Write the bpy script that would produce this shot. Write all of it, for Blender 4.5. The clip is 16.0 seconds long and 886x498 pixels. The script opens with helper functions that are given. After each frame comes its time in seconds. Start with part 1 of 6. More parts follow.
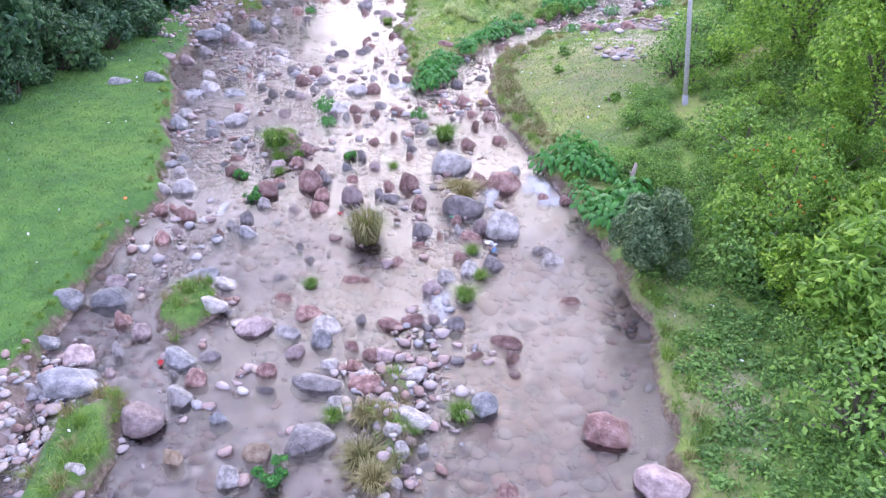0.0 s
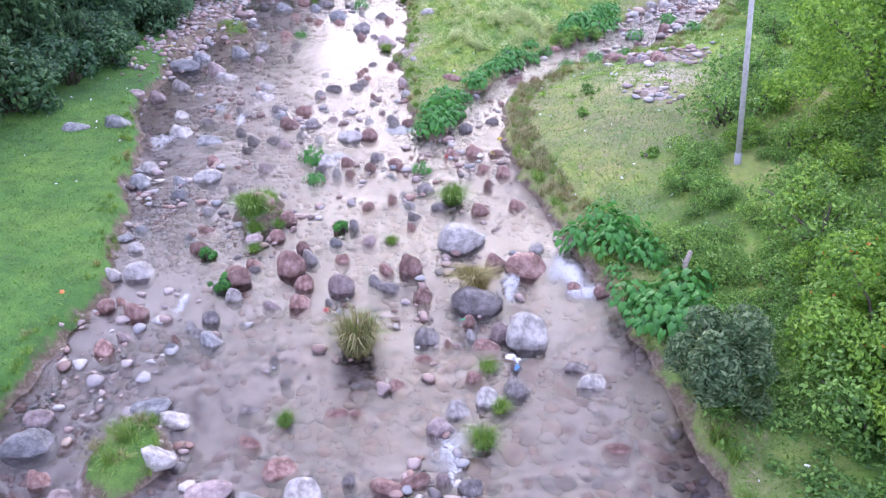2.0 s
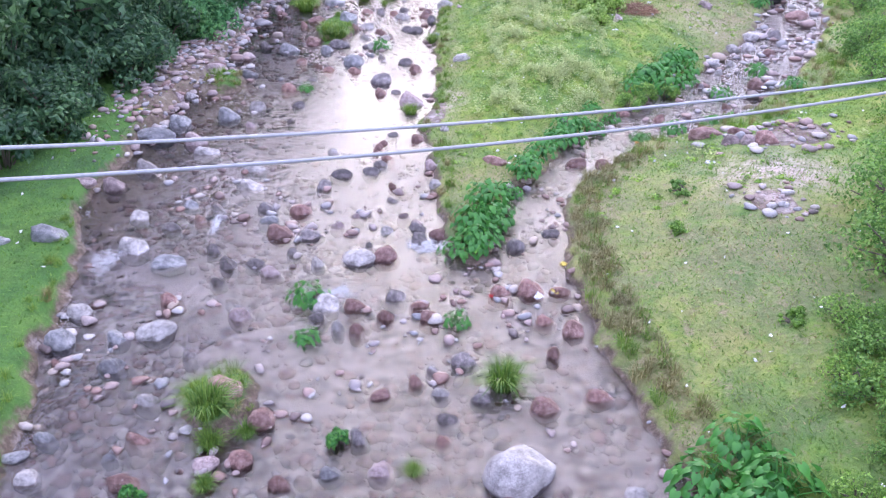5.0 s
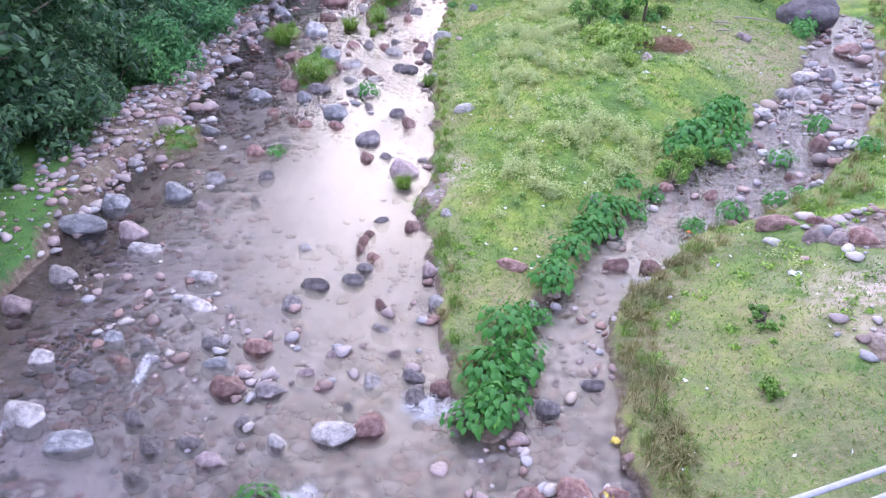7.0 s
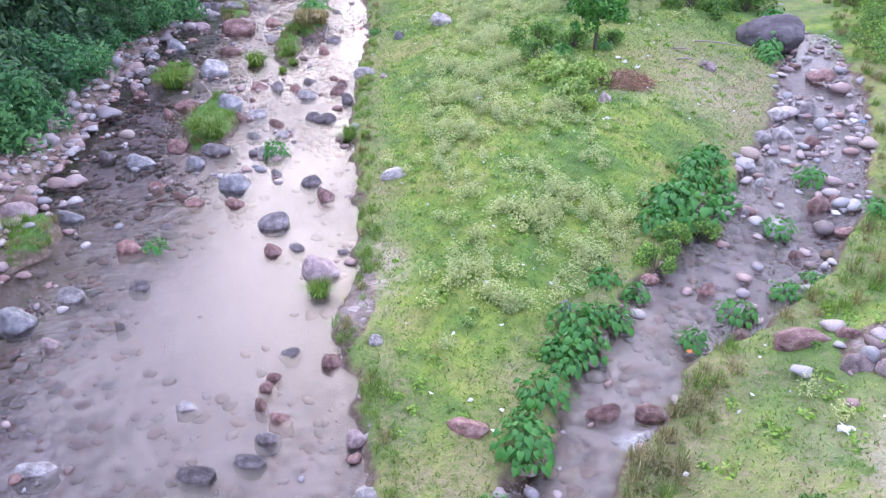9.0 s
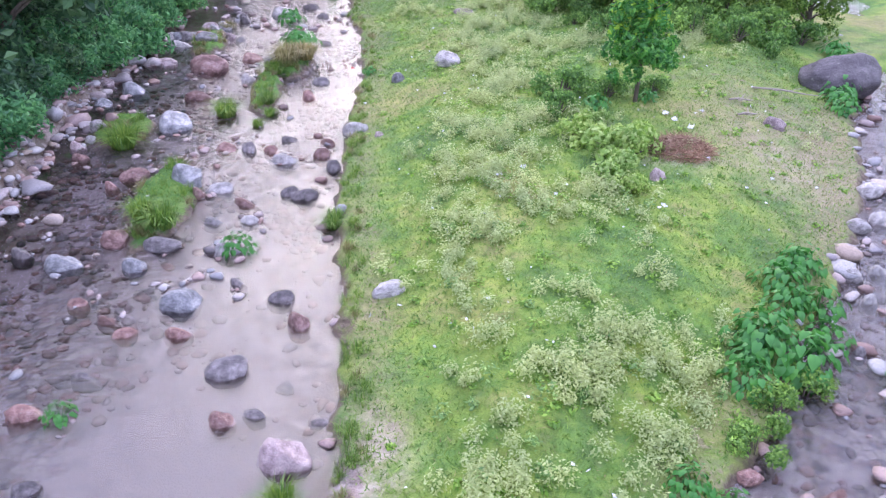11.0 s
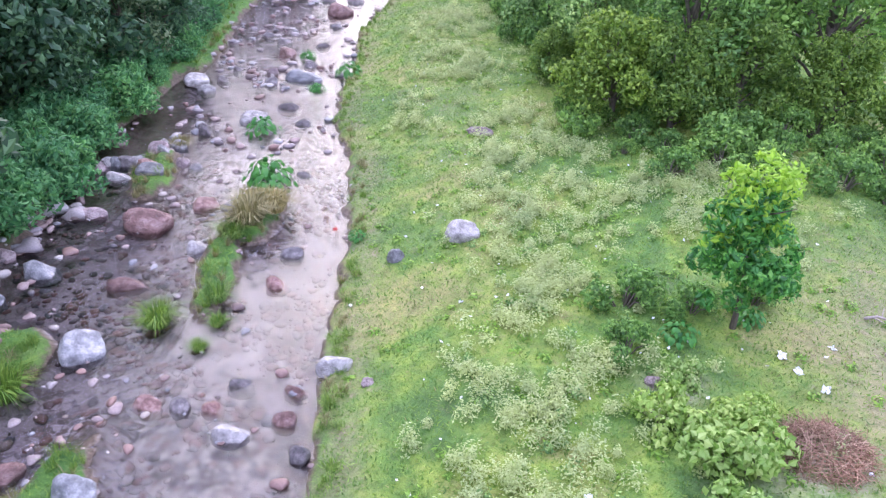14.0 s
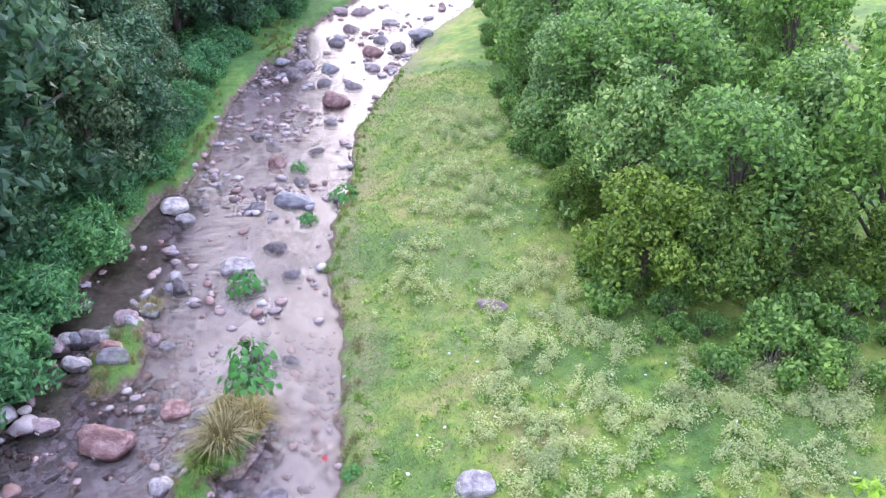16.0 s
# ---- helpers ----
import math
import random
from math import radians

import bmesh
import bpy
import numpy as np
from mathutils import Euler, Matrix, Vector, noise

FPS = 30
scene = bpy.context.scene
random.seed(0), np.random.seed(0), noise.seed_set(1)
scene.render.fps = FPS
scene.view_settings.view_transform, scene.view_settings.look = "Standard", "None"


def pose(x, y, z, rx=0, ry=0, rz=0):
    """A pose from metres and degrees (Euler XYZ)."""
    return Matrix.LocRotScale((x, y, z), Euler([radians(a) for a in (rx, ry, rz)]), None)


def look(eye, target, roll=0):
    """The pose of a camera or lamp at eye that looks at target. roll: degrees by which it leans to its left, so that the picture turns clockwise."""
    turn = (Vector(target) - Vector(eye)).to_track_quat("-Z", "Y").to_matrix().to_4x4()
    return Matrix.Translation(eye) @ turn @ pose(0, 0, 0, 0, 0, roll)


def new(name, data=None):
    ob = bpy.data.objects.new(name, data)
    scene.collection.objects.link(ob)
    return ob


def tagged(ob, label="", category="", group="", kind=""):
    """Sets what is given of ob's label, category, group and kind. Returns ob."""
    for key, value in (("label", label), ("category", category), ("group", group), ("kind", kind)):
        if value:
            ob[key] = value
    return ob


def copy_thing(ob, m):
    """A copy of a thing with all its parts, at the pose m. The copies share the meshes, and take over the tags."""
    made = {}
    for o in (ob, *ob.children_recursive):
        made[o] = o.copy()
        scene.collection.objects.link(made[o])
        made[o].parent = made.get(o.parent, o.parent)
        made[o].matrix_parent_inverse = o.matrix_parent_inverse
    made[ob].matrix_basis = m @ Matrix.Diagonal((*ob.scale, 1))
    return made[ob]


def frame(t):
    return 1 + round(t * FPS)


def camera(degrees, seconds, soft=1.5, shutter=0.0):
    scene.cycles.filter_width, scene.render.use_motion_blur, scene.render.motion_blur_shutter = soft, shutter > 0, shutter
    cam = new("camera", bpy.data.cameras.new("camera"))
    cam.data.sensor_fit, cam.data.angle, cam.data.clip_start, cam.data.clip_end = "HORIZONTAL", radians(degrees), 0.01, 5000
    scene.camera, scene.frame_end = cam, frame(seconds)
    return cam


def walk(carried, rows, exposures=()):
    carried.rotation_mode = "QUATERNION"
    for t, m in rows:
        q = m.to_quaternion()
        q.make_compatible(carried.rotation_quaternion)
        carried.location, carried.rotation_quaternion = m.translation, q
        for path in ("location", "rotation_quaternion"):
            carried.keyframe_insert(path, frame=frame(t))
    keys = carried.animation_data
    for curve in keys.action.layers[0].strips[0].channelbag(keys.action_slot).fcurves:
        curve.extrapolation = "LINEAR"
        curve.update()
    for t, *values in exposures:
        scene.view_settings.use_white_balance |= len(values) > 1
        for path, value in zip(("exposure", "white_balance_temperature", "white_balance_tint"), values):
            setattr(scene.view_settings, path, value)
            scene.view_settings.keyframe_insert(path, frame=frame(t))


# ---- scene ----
cam = camera(57.6, 16.0, soft=1.3)
METRES, EYE, TILT, LEAN, TURN = 44.0, 9.4, -30.0, 0.0, 0.0
ROWS = [
    (0.0, 0.0, 0.0, 0.0, -0.0, 0.0, 0.0),
    (0.5, -0.0008, 0.0205, 0.0117, 0.02, 0.01, 0.0),
    (1.0, -0.0017, 0.0414, 0.0237, 0.05, 0.01, 0.0),
    (1.5, -0.0029, 0.0628, 0.036, 0.04, 0.01, -0.02),
    (2.0, -0.0039, 0.0855, 0.0491, 0.05, -0.0, -0.02),
    (2.5, -0.005, 0.1093, 0.0625, 0.09, 0.01, -0.02),
    (3.0, -0.0069, 0.134, 0.0764, 1.55, 0.01, -0.9),
    (3.5, -0.0088, 0.1592, 0.0906, 1.62, 0.01, -0.88),
    (6.0, -0.0191, 0.2882, 0.1621, 1.6, 0.01, -0.93),
    (6.5, -0.0216, 0.3174, 0.1785, 1.58, 0.04, -0.95),
    (7.0, -0.023, 0.3472, 0.195, 1.17, 0.05, -0.63),
    (7.5, -0.0227, 0.3745, 0.2103, -2.53, -0.05, 1.65),
    (8.0, -0.0225, 0.3999, 0.224, -3.35, -0.09, 2.1),
    (8.5, -0.0216, 0.4253, 0.2382, -3.33, -0.13, 2.1),
    (9.0, -0.0206, 0.4518, 0.2527, -3.33, -0.13, 2.08),
    (11.5, -0.0151, 0.5953, 0.3321, -3.26, -0.23, 2.02),
    (12.0, -0.0138, 0.6244, 0.3516, -3.24, -0.3, 2.03),
    (12.5, -0.0127, 0.6523, 0.3737, -3.25, -0.34, 2.04),
    (13.0, -0.0116, 0.678, 0.3951, -3.25, -0.4, 2.05),
    (13.5, -0.0106, 0.7031, 0.4207, -3.24, -0.48, 2.06),
    (14.0, -0.0094, 0.7244, 0.4503, -3.2, -0.54, 2.06),
    (14.5, -0.0086, 0.7438, 0.4805, -3.22, -0.59, 2.02),
    (15.0, -0.0077, 0.7623, 0.5113, -3.22, -0.68, 2.01),
    (15.5, -0.0068, 0.7795, 0.5431, -3.24, -0.76, 1.99),
    (16.0, -0.0058, 0.7984, 0.5701, -3.24, -0.74, 1.96),
]
walk(cam, [(t, pose(0, 0, EYE, TILT, LEAN, TURN) @ pose(METRES * x, METRES * y, METRES * z, 90 + pitch, roll, yaw)) for t, x, y, z, yaw, pitch, roll in ROWS],
     exposures=((0.0, 0.18), (9.0, 0.12), (12.5, 0.24), (16.0, 0.38)))

# ---- light ----
SUN_UP, SUN_TURN = 34.0, 0.0      # degrees above the horizon, degrees right of the way ahead
world = bpy.data.worlds.new("sky")
scene.world = world
world.use_nodes = True
wn, wl = world.node_tree.nodes, world.node_tree.links
sky = wn.new("ShaderNodeTexSky")
sky.sky_type, sky.sun_disc = "NISHITA", False
sky.sun_elevation, sky.sun_rotation = radians(SUN_UP), radians(SUN_TURN)
sky.dust_density, sky.air_density, sky.ozone_density = 5.0, 1.0, 1.0
veil = wn.new("ShaderNodeMix")          # thin cloud over the whole sky
veil.data_type = "RGBA"
veil.inputs[0].default_value = 0.70
veil.inputs[7].default_value = (8.6, 8.8, 14.0, 1)
wl.new(sky.outputs[0], veil.inputs[6])
wl.new(veil.outputs[2], wn["Background"].inputs[0])
wn["Background"].inputs[1].default_value = 0.29

sun = new("sun", bpy.data.lights.new("sun", "SUN"))
sun.data.energy, sun.data.angle, sun.data.color = 0.8, radians(60), (1.0, 0.97, 1.0)
a, b = radians(SUN_TURN), radians(SUN_UP)
sun.matrix_world = look((math.sin(a) * math.cos(b) * 80, 40 + math.cos(a) * math.cos(b) * 80, math.sin(b) * 80), (0, 40, 0))


# ---- materials ----
def shader(name, rough=0.8):
    m = bpy.data.materials.new(name)
    m.use_nodes = True
    bsdf = m.node_tree.nodes["Principled BSDF"]
    bsdf.inputs["Roughness"].default_value = rough
    return m, m.node_tree.nodes, m.node_tree.links, bsdf


def ramp(nodes, links, source, stops):
    r = nodes.new("ShaderNodeValToRGB")
    while len(r.color_ramp.elements) < len(stops):
        r.color_ramp.elements.new(0.5)
    for e, (p, c) in zip(r.color_ramp.elements, stops):
        e.position, e.color = p, (*c, 1)
    links.new(source, r.inputs[0])
    return r.outputs[0]


def noise_of(nodes, links, scale, detail=4.0, rough=0.6, coord="Object", stretch=None):
    tc = nodes.new("ShaderNodeTexCoord")
    n = nodes.new("ShaderNodeTexNoise")
    n.inputs["Scale"].default_value, n.inputs["Detail"].default_value, n.inputs["Roughness"].default_value = scale, detail, rough
    out = tc.outputs[coord]
    if stretch:
        mp = nodes.new("ShaderNodeMapping")
        mp.inputs["Scale"].default_value = stretch
        links.new(out, mp.inputs[0])
        out = mp.outputs[0]
    links.new(out, n.inputs["Vector"])
    return n.outputs[0]


def blend(nodes, links, fac, c1, c2, mode="MIX"):
    x = nodes.new("ShaderNodeMix")
    x.data_type, x.blend_type = "RGBA", mode
    for v, i in ((fac, 0), (c1, 6), (c2, 7)):
        if isinstance(v, (int, float)):
            x.inputs[i].default_value = v
        elif isinstance(v, tuple):
            x.inputs[i].default_value = (*v, 1)
        else:
            links.new(v, x.inputs[i])
    return x.outputs[2]


def relief(nodes, links, bsdf, height, strength, distance):
    bump = nodes.new("ShaderNodeBump")
    bump.inputs["Strength"].default_value, bump.inputs["Distance"].default_value = strength, distance
    links.new(height, bump.inputs["Height"])
    links.new(bump.outputs[0], bsdf.inputs["Normal"])


def band(nodes, links, value, lo, hi):
    """0 below lo, 1 above hi."""
    r = nodes.new("ShaderNodeMapRange")
    r.interpolation_type = "SMOOTHSTEP"
    r.inputs["From Min"].default_value, r.inputs["From Max"].default_value = lo, hi
    links.new(value, r.inputs["Value"])
    return r.outputs[0]


def rock_material(name, dark, mid, pale):
    m, n, l, b = shader(name, 0.5)
    info = n.new("ShaderNodeObjectInfo")
    geo = n.new("ShaderNodeNewGeometry")
    tint = n.new("ShaderNodeMath")
    tint.operation = "ADD"
    l.new(info.outputs["Random"], tint.inputs[0])
    l.new(geo.outputs["Random Per Island"], tint.inputs[1])
    frac = n.new("ShaderNodeMath")
    frac.operation = "FRACT"
    l.new(tint.outputs[0], frac.inputs[0])
    big = noise_of(n, l, 1.9, 7, 0.68)
    col = ramp(n, l, big, [(0.33, dark), (0.49, mid), (0.66, pale)])
    shade = ramp(n, l, frac.outputs[0], [(0.0, (0.62, 0.60, 0.60)), (0.5, (0.95, 0.95, 0.95)), (1.0, (1.25, 1.22, 1.2))])
    col = blend(n, l, 1.0, col, shade, "MULTIPLY")
    fine = noise_of(n, l, 34, 3, 0.7)
    specks = ramp(n, l, fine, [(0.36, (0.45, 0.44, 0.43)), (0.5, (1, 1, 1)), (0.66, (1.3, 1.28, 1.28))])
    col = blend(n, l, 0.85, col, specks, "MULTIPLY")
    lichen = band(n, l, noise_of(n, l, 5.5, 4, 0.65), 0.60, 0.70)
    col = blend(n, l, lichen, col, tuple(0.5 * p + 0.5 * q for p, q in zip(pale, (0.30, 0.30, 0.26))))
    l.new(col, b.inputs["Base Color"])
    relief(n, l, b, noise_of(n, l, 7, 8, 0.72), 0.7, 0.10)
    return m


PALE, BLUE, PINK, RED, DARK, TAN, SLATE = "pale", "blue", "pink", "red", "dark", "tan", "slate"
ROCK = {
    PALE: rock_material("pale grey rock", (0.22, 0.205, 0.20), (0.45, 0.43, 0.42), (0.66, 0.635, 0.62)),
    BLUE: rock_material("blue grey rock", (0.140, 0.146, 0.157), (0.263, 0.274, 0.291), (0.470, 0.470, 0.482)),
    PINK: rock_material("pink grey rock", (0.213, 0.163, 0.163), (0.413, 0.325, 0.325), (0.575, 0.488, 0.475)),
    RED: rock_material("red sandstone", (0.145, 0.080, 0.073), (0.310, 0.180, 0.160), (0.50, 0.355, 0.325)),
    DARK: rock_material("dark wet rock", (0.112, 0.105, 0.109), (0.231, 0.210, 0.213), (0.406, 0.371, 0.371)),
    TAN: rock_material("tan rock", (0.20, 0.15, 0.10), (0.36, 0.27, 0.19), (0.48, 0.40, 0.31)),
    SLATE: rock_material("slate boulder", (0.042, 0.036, 0.042), (0.078, 0.069, 0.079), (0.13, 0.118, 0.127)),
}
ROCK_WORDS = {PALE: "pale grey", BLUE: "blue-grey", PINK: "pinkish grey", RED: "red-brown", DARK: "dark grey", TAN: "tan", SLATE: "dark slate"}


def leaf_material(name, dark, mid, pale, through_share=0.35, rough=0.5):
    m, n, l, b = shader(name, rough)
    geo = n.new("ShaderNodeNewGeometry")
    info = n.new("ShaderNodeObjectInfo")
    col = ramp(n, l, geo.outputs["Random Per Island"], [(0.0, dark), (0.55, mid), (1.0, pale)])
    shade = ramp(n, l, info.outputs["Random"], [(0.0, (0.78, 0.85, 0.85)), (0.5, (1, 1, 1)), (1.0, (1.2, 1.12, 0.92))])
    col = blend(n, l, 0.8, col, shade, "MULTIPLY")
    patch = ramp(n, l, noise_of(n, l, 0.9, 3), [(0.3, (0.72, 0.78, 0.74)), (0.7, (1.22, 1.15, 1.0))])
    col = blend(n, l, 0.8, col, patch, "MULTIPLY")
    l.new(col, b.inputs["Base Color"])
    tr = n.new("ShaderNodeBsdfTranslucent")
    l.new(col, tr.inputs[0])
    mix = n.new("ShaderNodeMixShader")
    mix.inputs[0].default_value = through_share
    l.new(b.outputs[0], mix.inputs[1])
    l.new(tr.outputs[0], mix.inputs[2])
    l.new(mix.outputs[0], n["Material Output"].inputs[0])
    return m


LEAF_DARK = leaf_material("dark forest leaf", (0.033, 0.088, 0.05), (0.070, 0.168, 0.086), (0.14, 0.275, 0.125), 0.4)
LEAF_MID = leaf_material("woodland leaf", (0.075, 0.175, 0.046), (0.175, 0.345, 0.085), (0.33, 0.55, 0.15), 0.48)
LEAF_BRIGHT = leaf_material("bright shrub leaf", (0.10, 0.215, 0.035), (0.225, 0.42, 0.065), (0.40, 0.60, 0.12), 0.48)
LEAF_OLIVE = leaf_material("olive green leaf", (0.075, 0.155, 0.03), (0.175, 0.30, 0.055), (0.32, 0.47, 0.10), 0.46)
LEAF_GREY = leaf_material("grey green leaf", (0.05, 0.11, 0.052), (0.115, 0.205, 0.10), (0.27, 0.37, 0.215), 0.42)
LEAF_SAGE = leaf_material("sage leaf", (0.075, 0.175, 0.055), (0.20, 0.37, 0.13), (0.42, 0.60, 0.26), 0.48)
LEAF_FERN = leaf_material("blue green leaf", (0.05, 0.175, 0.078), (0.115, 0.335, 0.135), (0.22, 0.48, 0.20), 0.5)
LEAF_LIME = leaf_material("lime leaf", (0.18, 0.33, 0.07), (0.31, 0.48, 0.13), (0.48, 0.62, 0.25), 0.45)
LEAF_TARO = leaf_material("elephant ear leaf", (0.033, 0.15, 0.04), (0.075, 0.29, 0.065), (0.185, 0.46, 0.10), 0.42, 0.42)
LEAF_YOUNG = leaf_material("young yellow leaf", (0.22, 0.40, 0.04), (0.34, 0.56, 0.06), (0.46, 0.66, 0.1), 0.45)
WEED_LEAF = leaf_material("pale weed leaf", (0.42, 0.49, 0.205), (0.56, 0.63, 0.30), (0.74, 0.79, 0.45), 0.55)
BLADE = leaf_material("grass blade", (0.075, 0.18, 0.036), (0.16, 0.295, 0.052), (0.27, 0.40, 0.09), 0.4)
LUSH = leaf_material("lush grass blade", (0.055, 0.15, 0.03), (0.10, 0.235, 0.04), (0.17, 0.33, 0.062), 0.4)
STRAW = leaf_material("dry grass blade", (0.160, 0.160, 0.060), (0.280, 0.250, 0.110), (0.420, 0.370, 0.210))
BRUSH = leaf_material("dead brown twig", (0.15, 0.085, 0.065), (0.29, 0.18, 0.14), (0.46, 0.33, 0.27), 0.05, 0.85)
FLOWER = leaf_material("orange blossom", (0.500, 0.160, 0.030), (0.620, 0.250, 0.050), (0.750, 0.400, 0.100))


def bark_material():
    m, n, l, b = shader("bark", 0.9)
    f = noise_of(n, l, 9, 6, 0.7, stretch=(1, 1, 0.2))
    l.new(ramp(n, l, f, [(0.3, (0.05, 0.04, 0.03)), (0.7, (0.19, 0.16, 0.13))]), b.inputs["Base Color"])
    relief(n, l, b, f, 0.6, 0.03)
    return m


BARK = bark_material()


def ground_material():
    m, n, l, b = shader("ground", 0.92)
    at = n.new("ShaderNodeAttribute")
    at.attribute_name = "cover"                     # distance to the water's edge, land positive
    edge = n.new("ShaderNodeMath")
    edge.operation = "ADD"
    wob = n.new("ShaderNodeMath")
    wob.operation = "MULTIPLY_ADD"
    l.new(noise_of(n, l, 1.3, 5, 0.65), wob.inputs[0])
    wob.inputs[1].default_value, wob.inputs[2].default_value = 0.7, -0.35
    l.new(at.outputs["Fac"], edge.inputs[0])
    l.new(wob.outputs[0], edge.inputs[1])
    # turf: lush to yellow by broad patches, fine blade texture
    broad = noise_of(n, l, 0.30, 6, 0.7)
    turf = ramp(n, l, broad, [(0.38, (0.068, 0.165, 0.034)), (0.46, (0.115, 0.235, 0.038)), (0.53, (0.205, 0.305, 0.048)), (0.62, (0.28, 0.285, 0.10))])
    at5 = n.new("ShaderNodeAttribute")
    at5.attribute_name = "lush"
    turf = blend(n, l, at5.outputs["Fac"], turf, ramp(n, l, broad, [(0.36, (0.042, 0.125, 0.028)), (0.5, (0.066, 0.172, 0.031)), (0.64, (0.105, 0.215, 0.04))]))
    patch = ramp(n, l, noise_of(n, l, 2.1, 5, 0.7), [(0.34, (0.58, 0.62, 0.56)), (0.5, (1, 1, 1)), (0.68, (1.38, 1.28, 1.15))])
    turf = blend(n, l, 0.85, turf, patch, "MULTIPLY")
    fine = noise_of(n, l, 42, 3, 0.75)
    turf = blend(n, l, 0.85, turf, ramp(n, l, fine, [(0.32, (0.66, 0.68, 0.62)), (0.5, (1, 1, 1)), (0.72, (1.28, 1.25, 1.2))]), "MULTIPLY")
    at2 = n.new("ShaderNodeAttribute")
    at2.attribute_name = "dry"
    dryf = n.new("ShaderNodeMath")
    dryf.operation = "MULTIPLY"
    l.new(at2.outputs["Fac"], dryf.inputs[0])
    l.new(band(n, l, noise_of(n, l, 0.9, 5, 0.65), 0.22, 0.55), dryf.inputs[1])
    straw = ramp(n, l, noise_of(n, l, 9, 4, 0.7), [(0.3, (0.16, 0.155, 0.075)), (0.7, (0.34, 0.29, 0.18))])
    turf = blend(n, l, dryf.outputs[0], turf, straw)
    fleck = n.new("ShaderNodeMath")
    fleck.operation = "MULTIPLY"
    l.new(band(n, l, noise_of(n, l, 2.7, 6, 0.72), 0.54, 0.66), fleck.inputs[0])
    share = n.new("ShaderNodeMath")
    share.operation = "MULTIPLY_ADD"
    l.new(at2.outputs["Fac"], share.inputs[0])
    share.inputs[1].default_value, share.inputs[2].default_value = 1.8, 0.05
    share.use_clamp = True
    l.new(share.outputs[0], fleck.inputs[1])
    turf = blend(n, l, fleck.outputs[0], turf, straw)
    deep = n.new("ShaderNodeMath")
    deep.operation = "MULTIPLY"
    l.new(band(n, l, noise_of(n, l, 1.4, 6, 0.7), 0.55, 0.68), deep.inputs[0])
    deep.inputs[1].default_value = 0.45
    turf = blend(n, l, deep.outputs[0], turf, (0.055, 0.17, 0.035))
    # soil and gravel
    soil = ramp(n, l, noise_of(n, l, 7, 6, 0.7), [(0.28, (0.05, 0.038, 0.026)), (0.5, (0.125, 0.092, 0.066)), (0.75, (0.28, 0.225, 0.185))])
    # bed: fine sand, silt and small pebbles
    tc = n.new("ShaderNodeTexCoord")
    vor = n.new("ShaderNodeTexVoronoi")
    vor.inputs["Scale"].default_value = 5.2
    l.new(tc.outputs["Object"], vor.inputs["Vector"])
    peb = ramp(n, l, vor.outputs["Color"], [(0.2, (0.07, 0.058, 0.055)), (0.38, (0.24, 0.155, 0.13)), (0.5, (0.30, 0.27, 0.26)), (0.62, (0.46, 0.41, 0.40)), (0.8, (0.12, 0.115, 0.12))])
    joint = n.new("ShaderNodeTexVoronoi")
    joint.feature = "DISTANCE_TO_EDGE"
    joint.inputs["Scale"].default_value = 5.2
    l.new(tc.outputs["Object"], joint.inputs["Vector"])
    peb = blend(n, l, band(n, l, joint.outputs["Distance"], 0.02, 0.10), (0.11, 0.09, 0.085), peb)
    sand = ramp(n, l, noise_of(n, l, 14, 5, 0.7), [(0.3, (0.25, 0.215, 0.205)), (0.7, (0.50, 0.45, 0.435))])
    mixf = band(n, l, noise_of(n, l, 0.95, 8, 0.75), 0.49, 0.57)
    at4 = n.new("ShaderNodeAttribute")
    at4.attribute_name = "sand"
    more = n.new("ShaderNodeMath")
    more.operation = "MAXIMUM"
    l.new(mixf, more.inputs[0])
    l.new(at4.outputs["Fac"], more.inputs[1])
    bed = blend(n, l, more.outputs[0], peb, sand)
    at3 = n.new("ShaderNodeAttribute")
    at3.attribute_name = "silt"
    brown = ramp(n, l, noise_of(n, l, 3, 5, 0.7), [(0.3, (0.12, 0.10, 0.062)), (0.7, (0.30, 0.25, 0.17))])
    bed = blend(n, l, at3.outputs["Fac"], bed, brown)
    shore = blend(n, l, band(n, l, edge.outputs[0], -0.22, 0.0), bed, soil)
    col = blend(n, l, band(n, l, edge.outputs[0], 0.0, 0.16), shore, turf)
    at6 = n.new("ShaderNodeAttribute")
    at6.attribute_name = "clay"
    worn = n.new("ShaderNodeMath")
    worn.operation = "MULTIPLY"
    l.new(at6.outputs["Fac"], worn.inputs[0])
    l.new(band(n, l, noise_of(n, l, 2.4, 6, 0.7), 0.36, 0.56), worn.inputs[1])
    clay = ramp(n, l, noise_of(n, l, 6, 6, 0.7), [(0.3, (0.36, 0.27, 0.24)), (0.7, (0.66, 0.56, 0.52))])
    col = blend(n, l, worn.outputs[0], col, clay)
    l.new(col, b.inputs["Base Color"])
    relief(n, l, b, noise_of(n, l, 16, 6, 0.75), 0.8, 0.06)
    return m


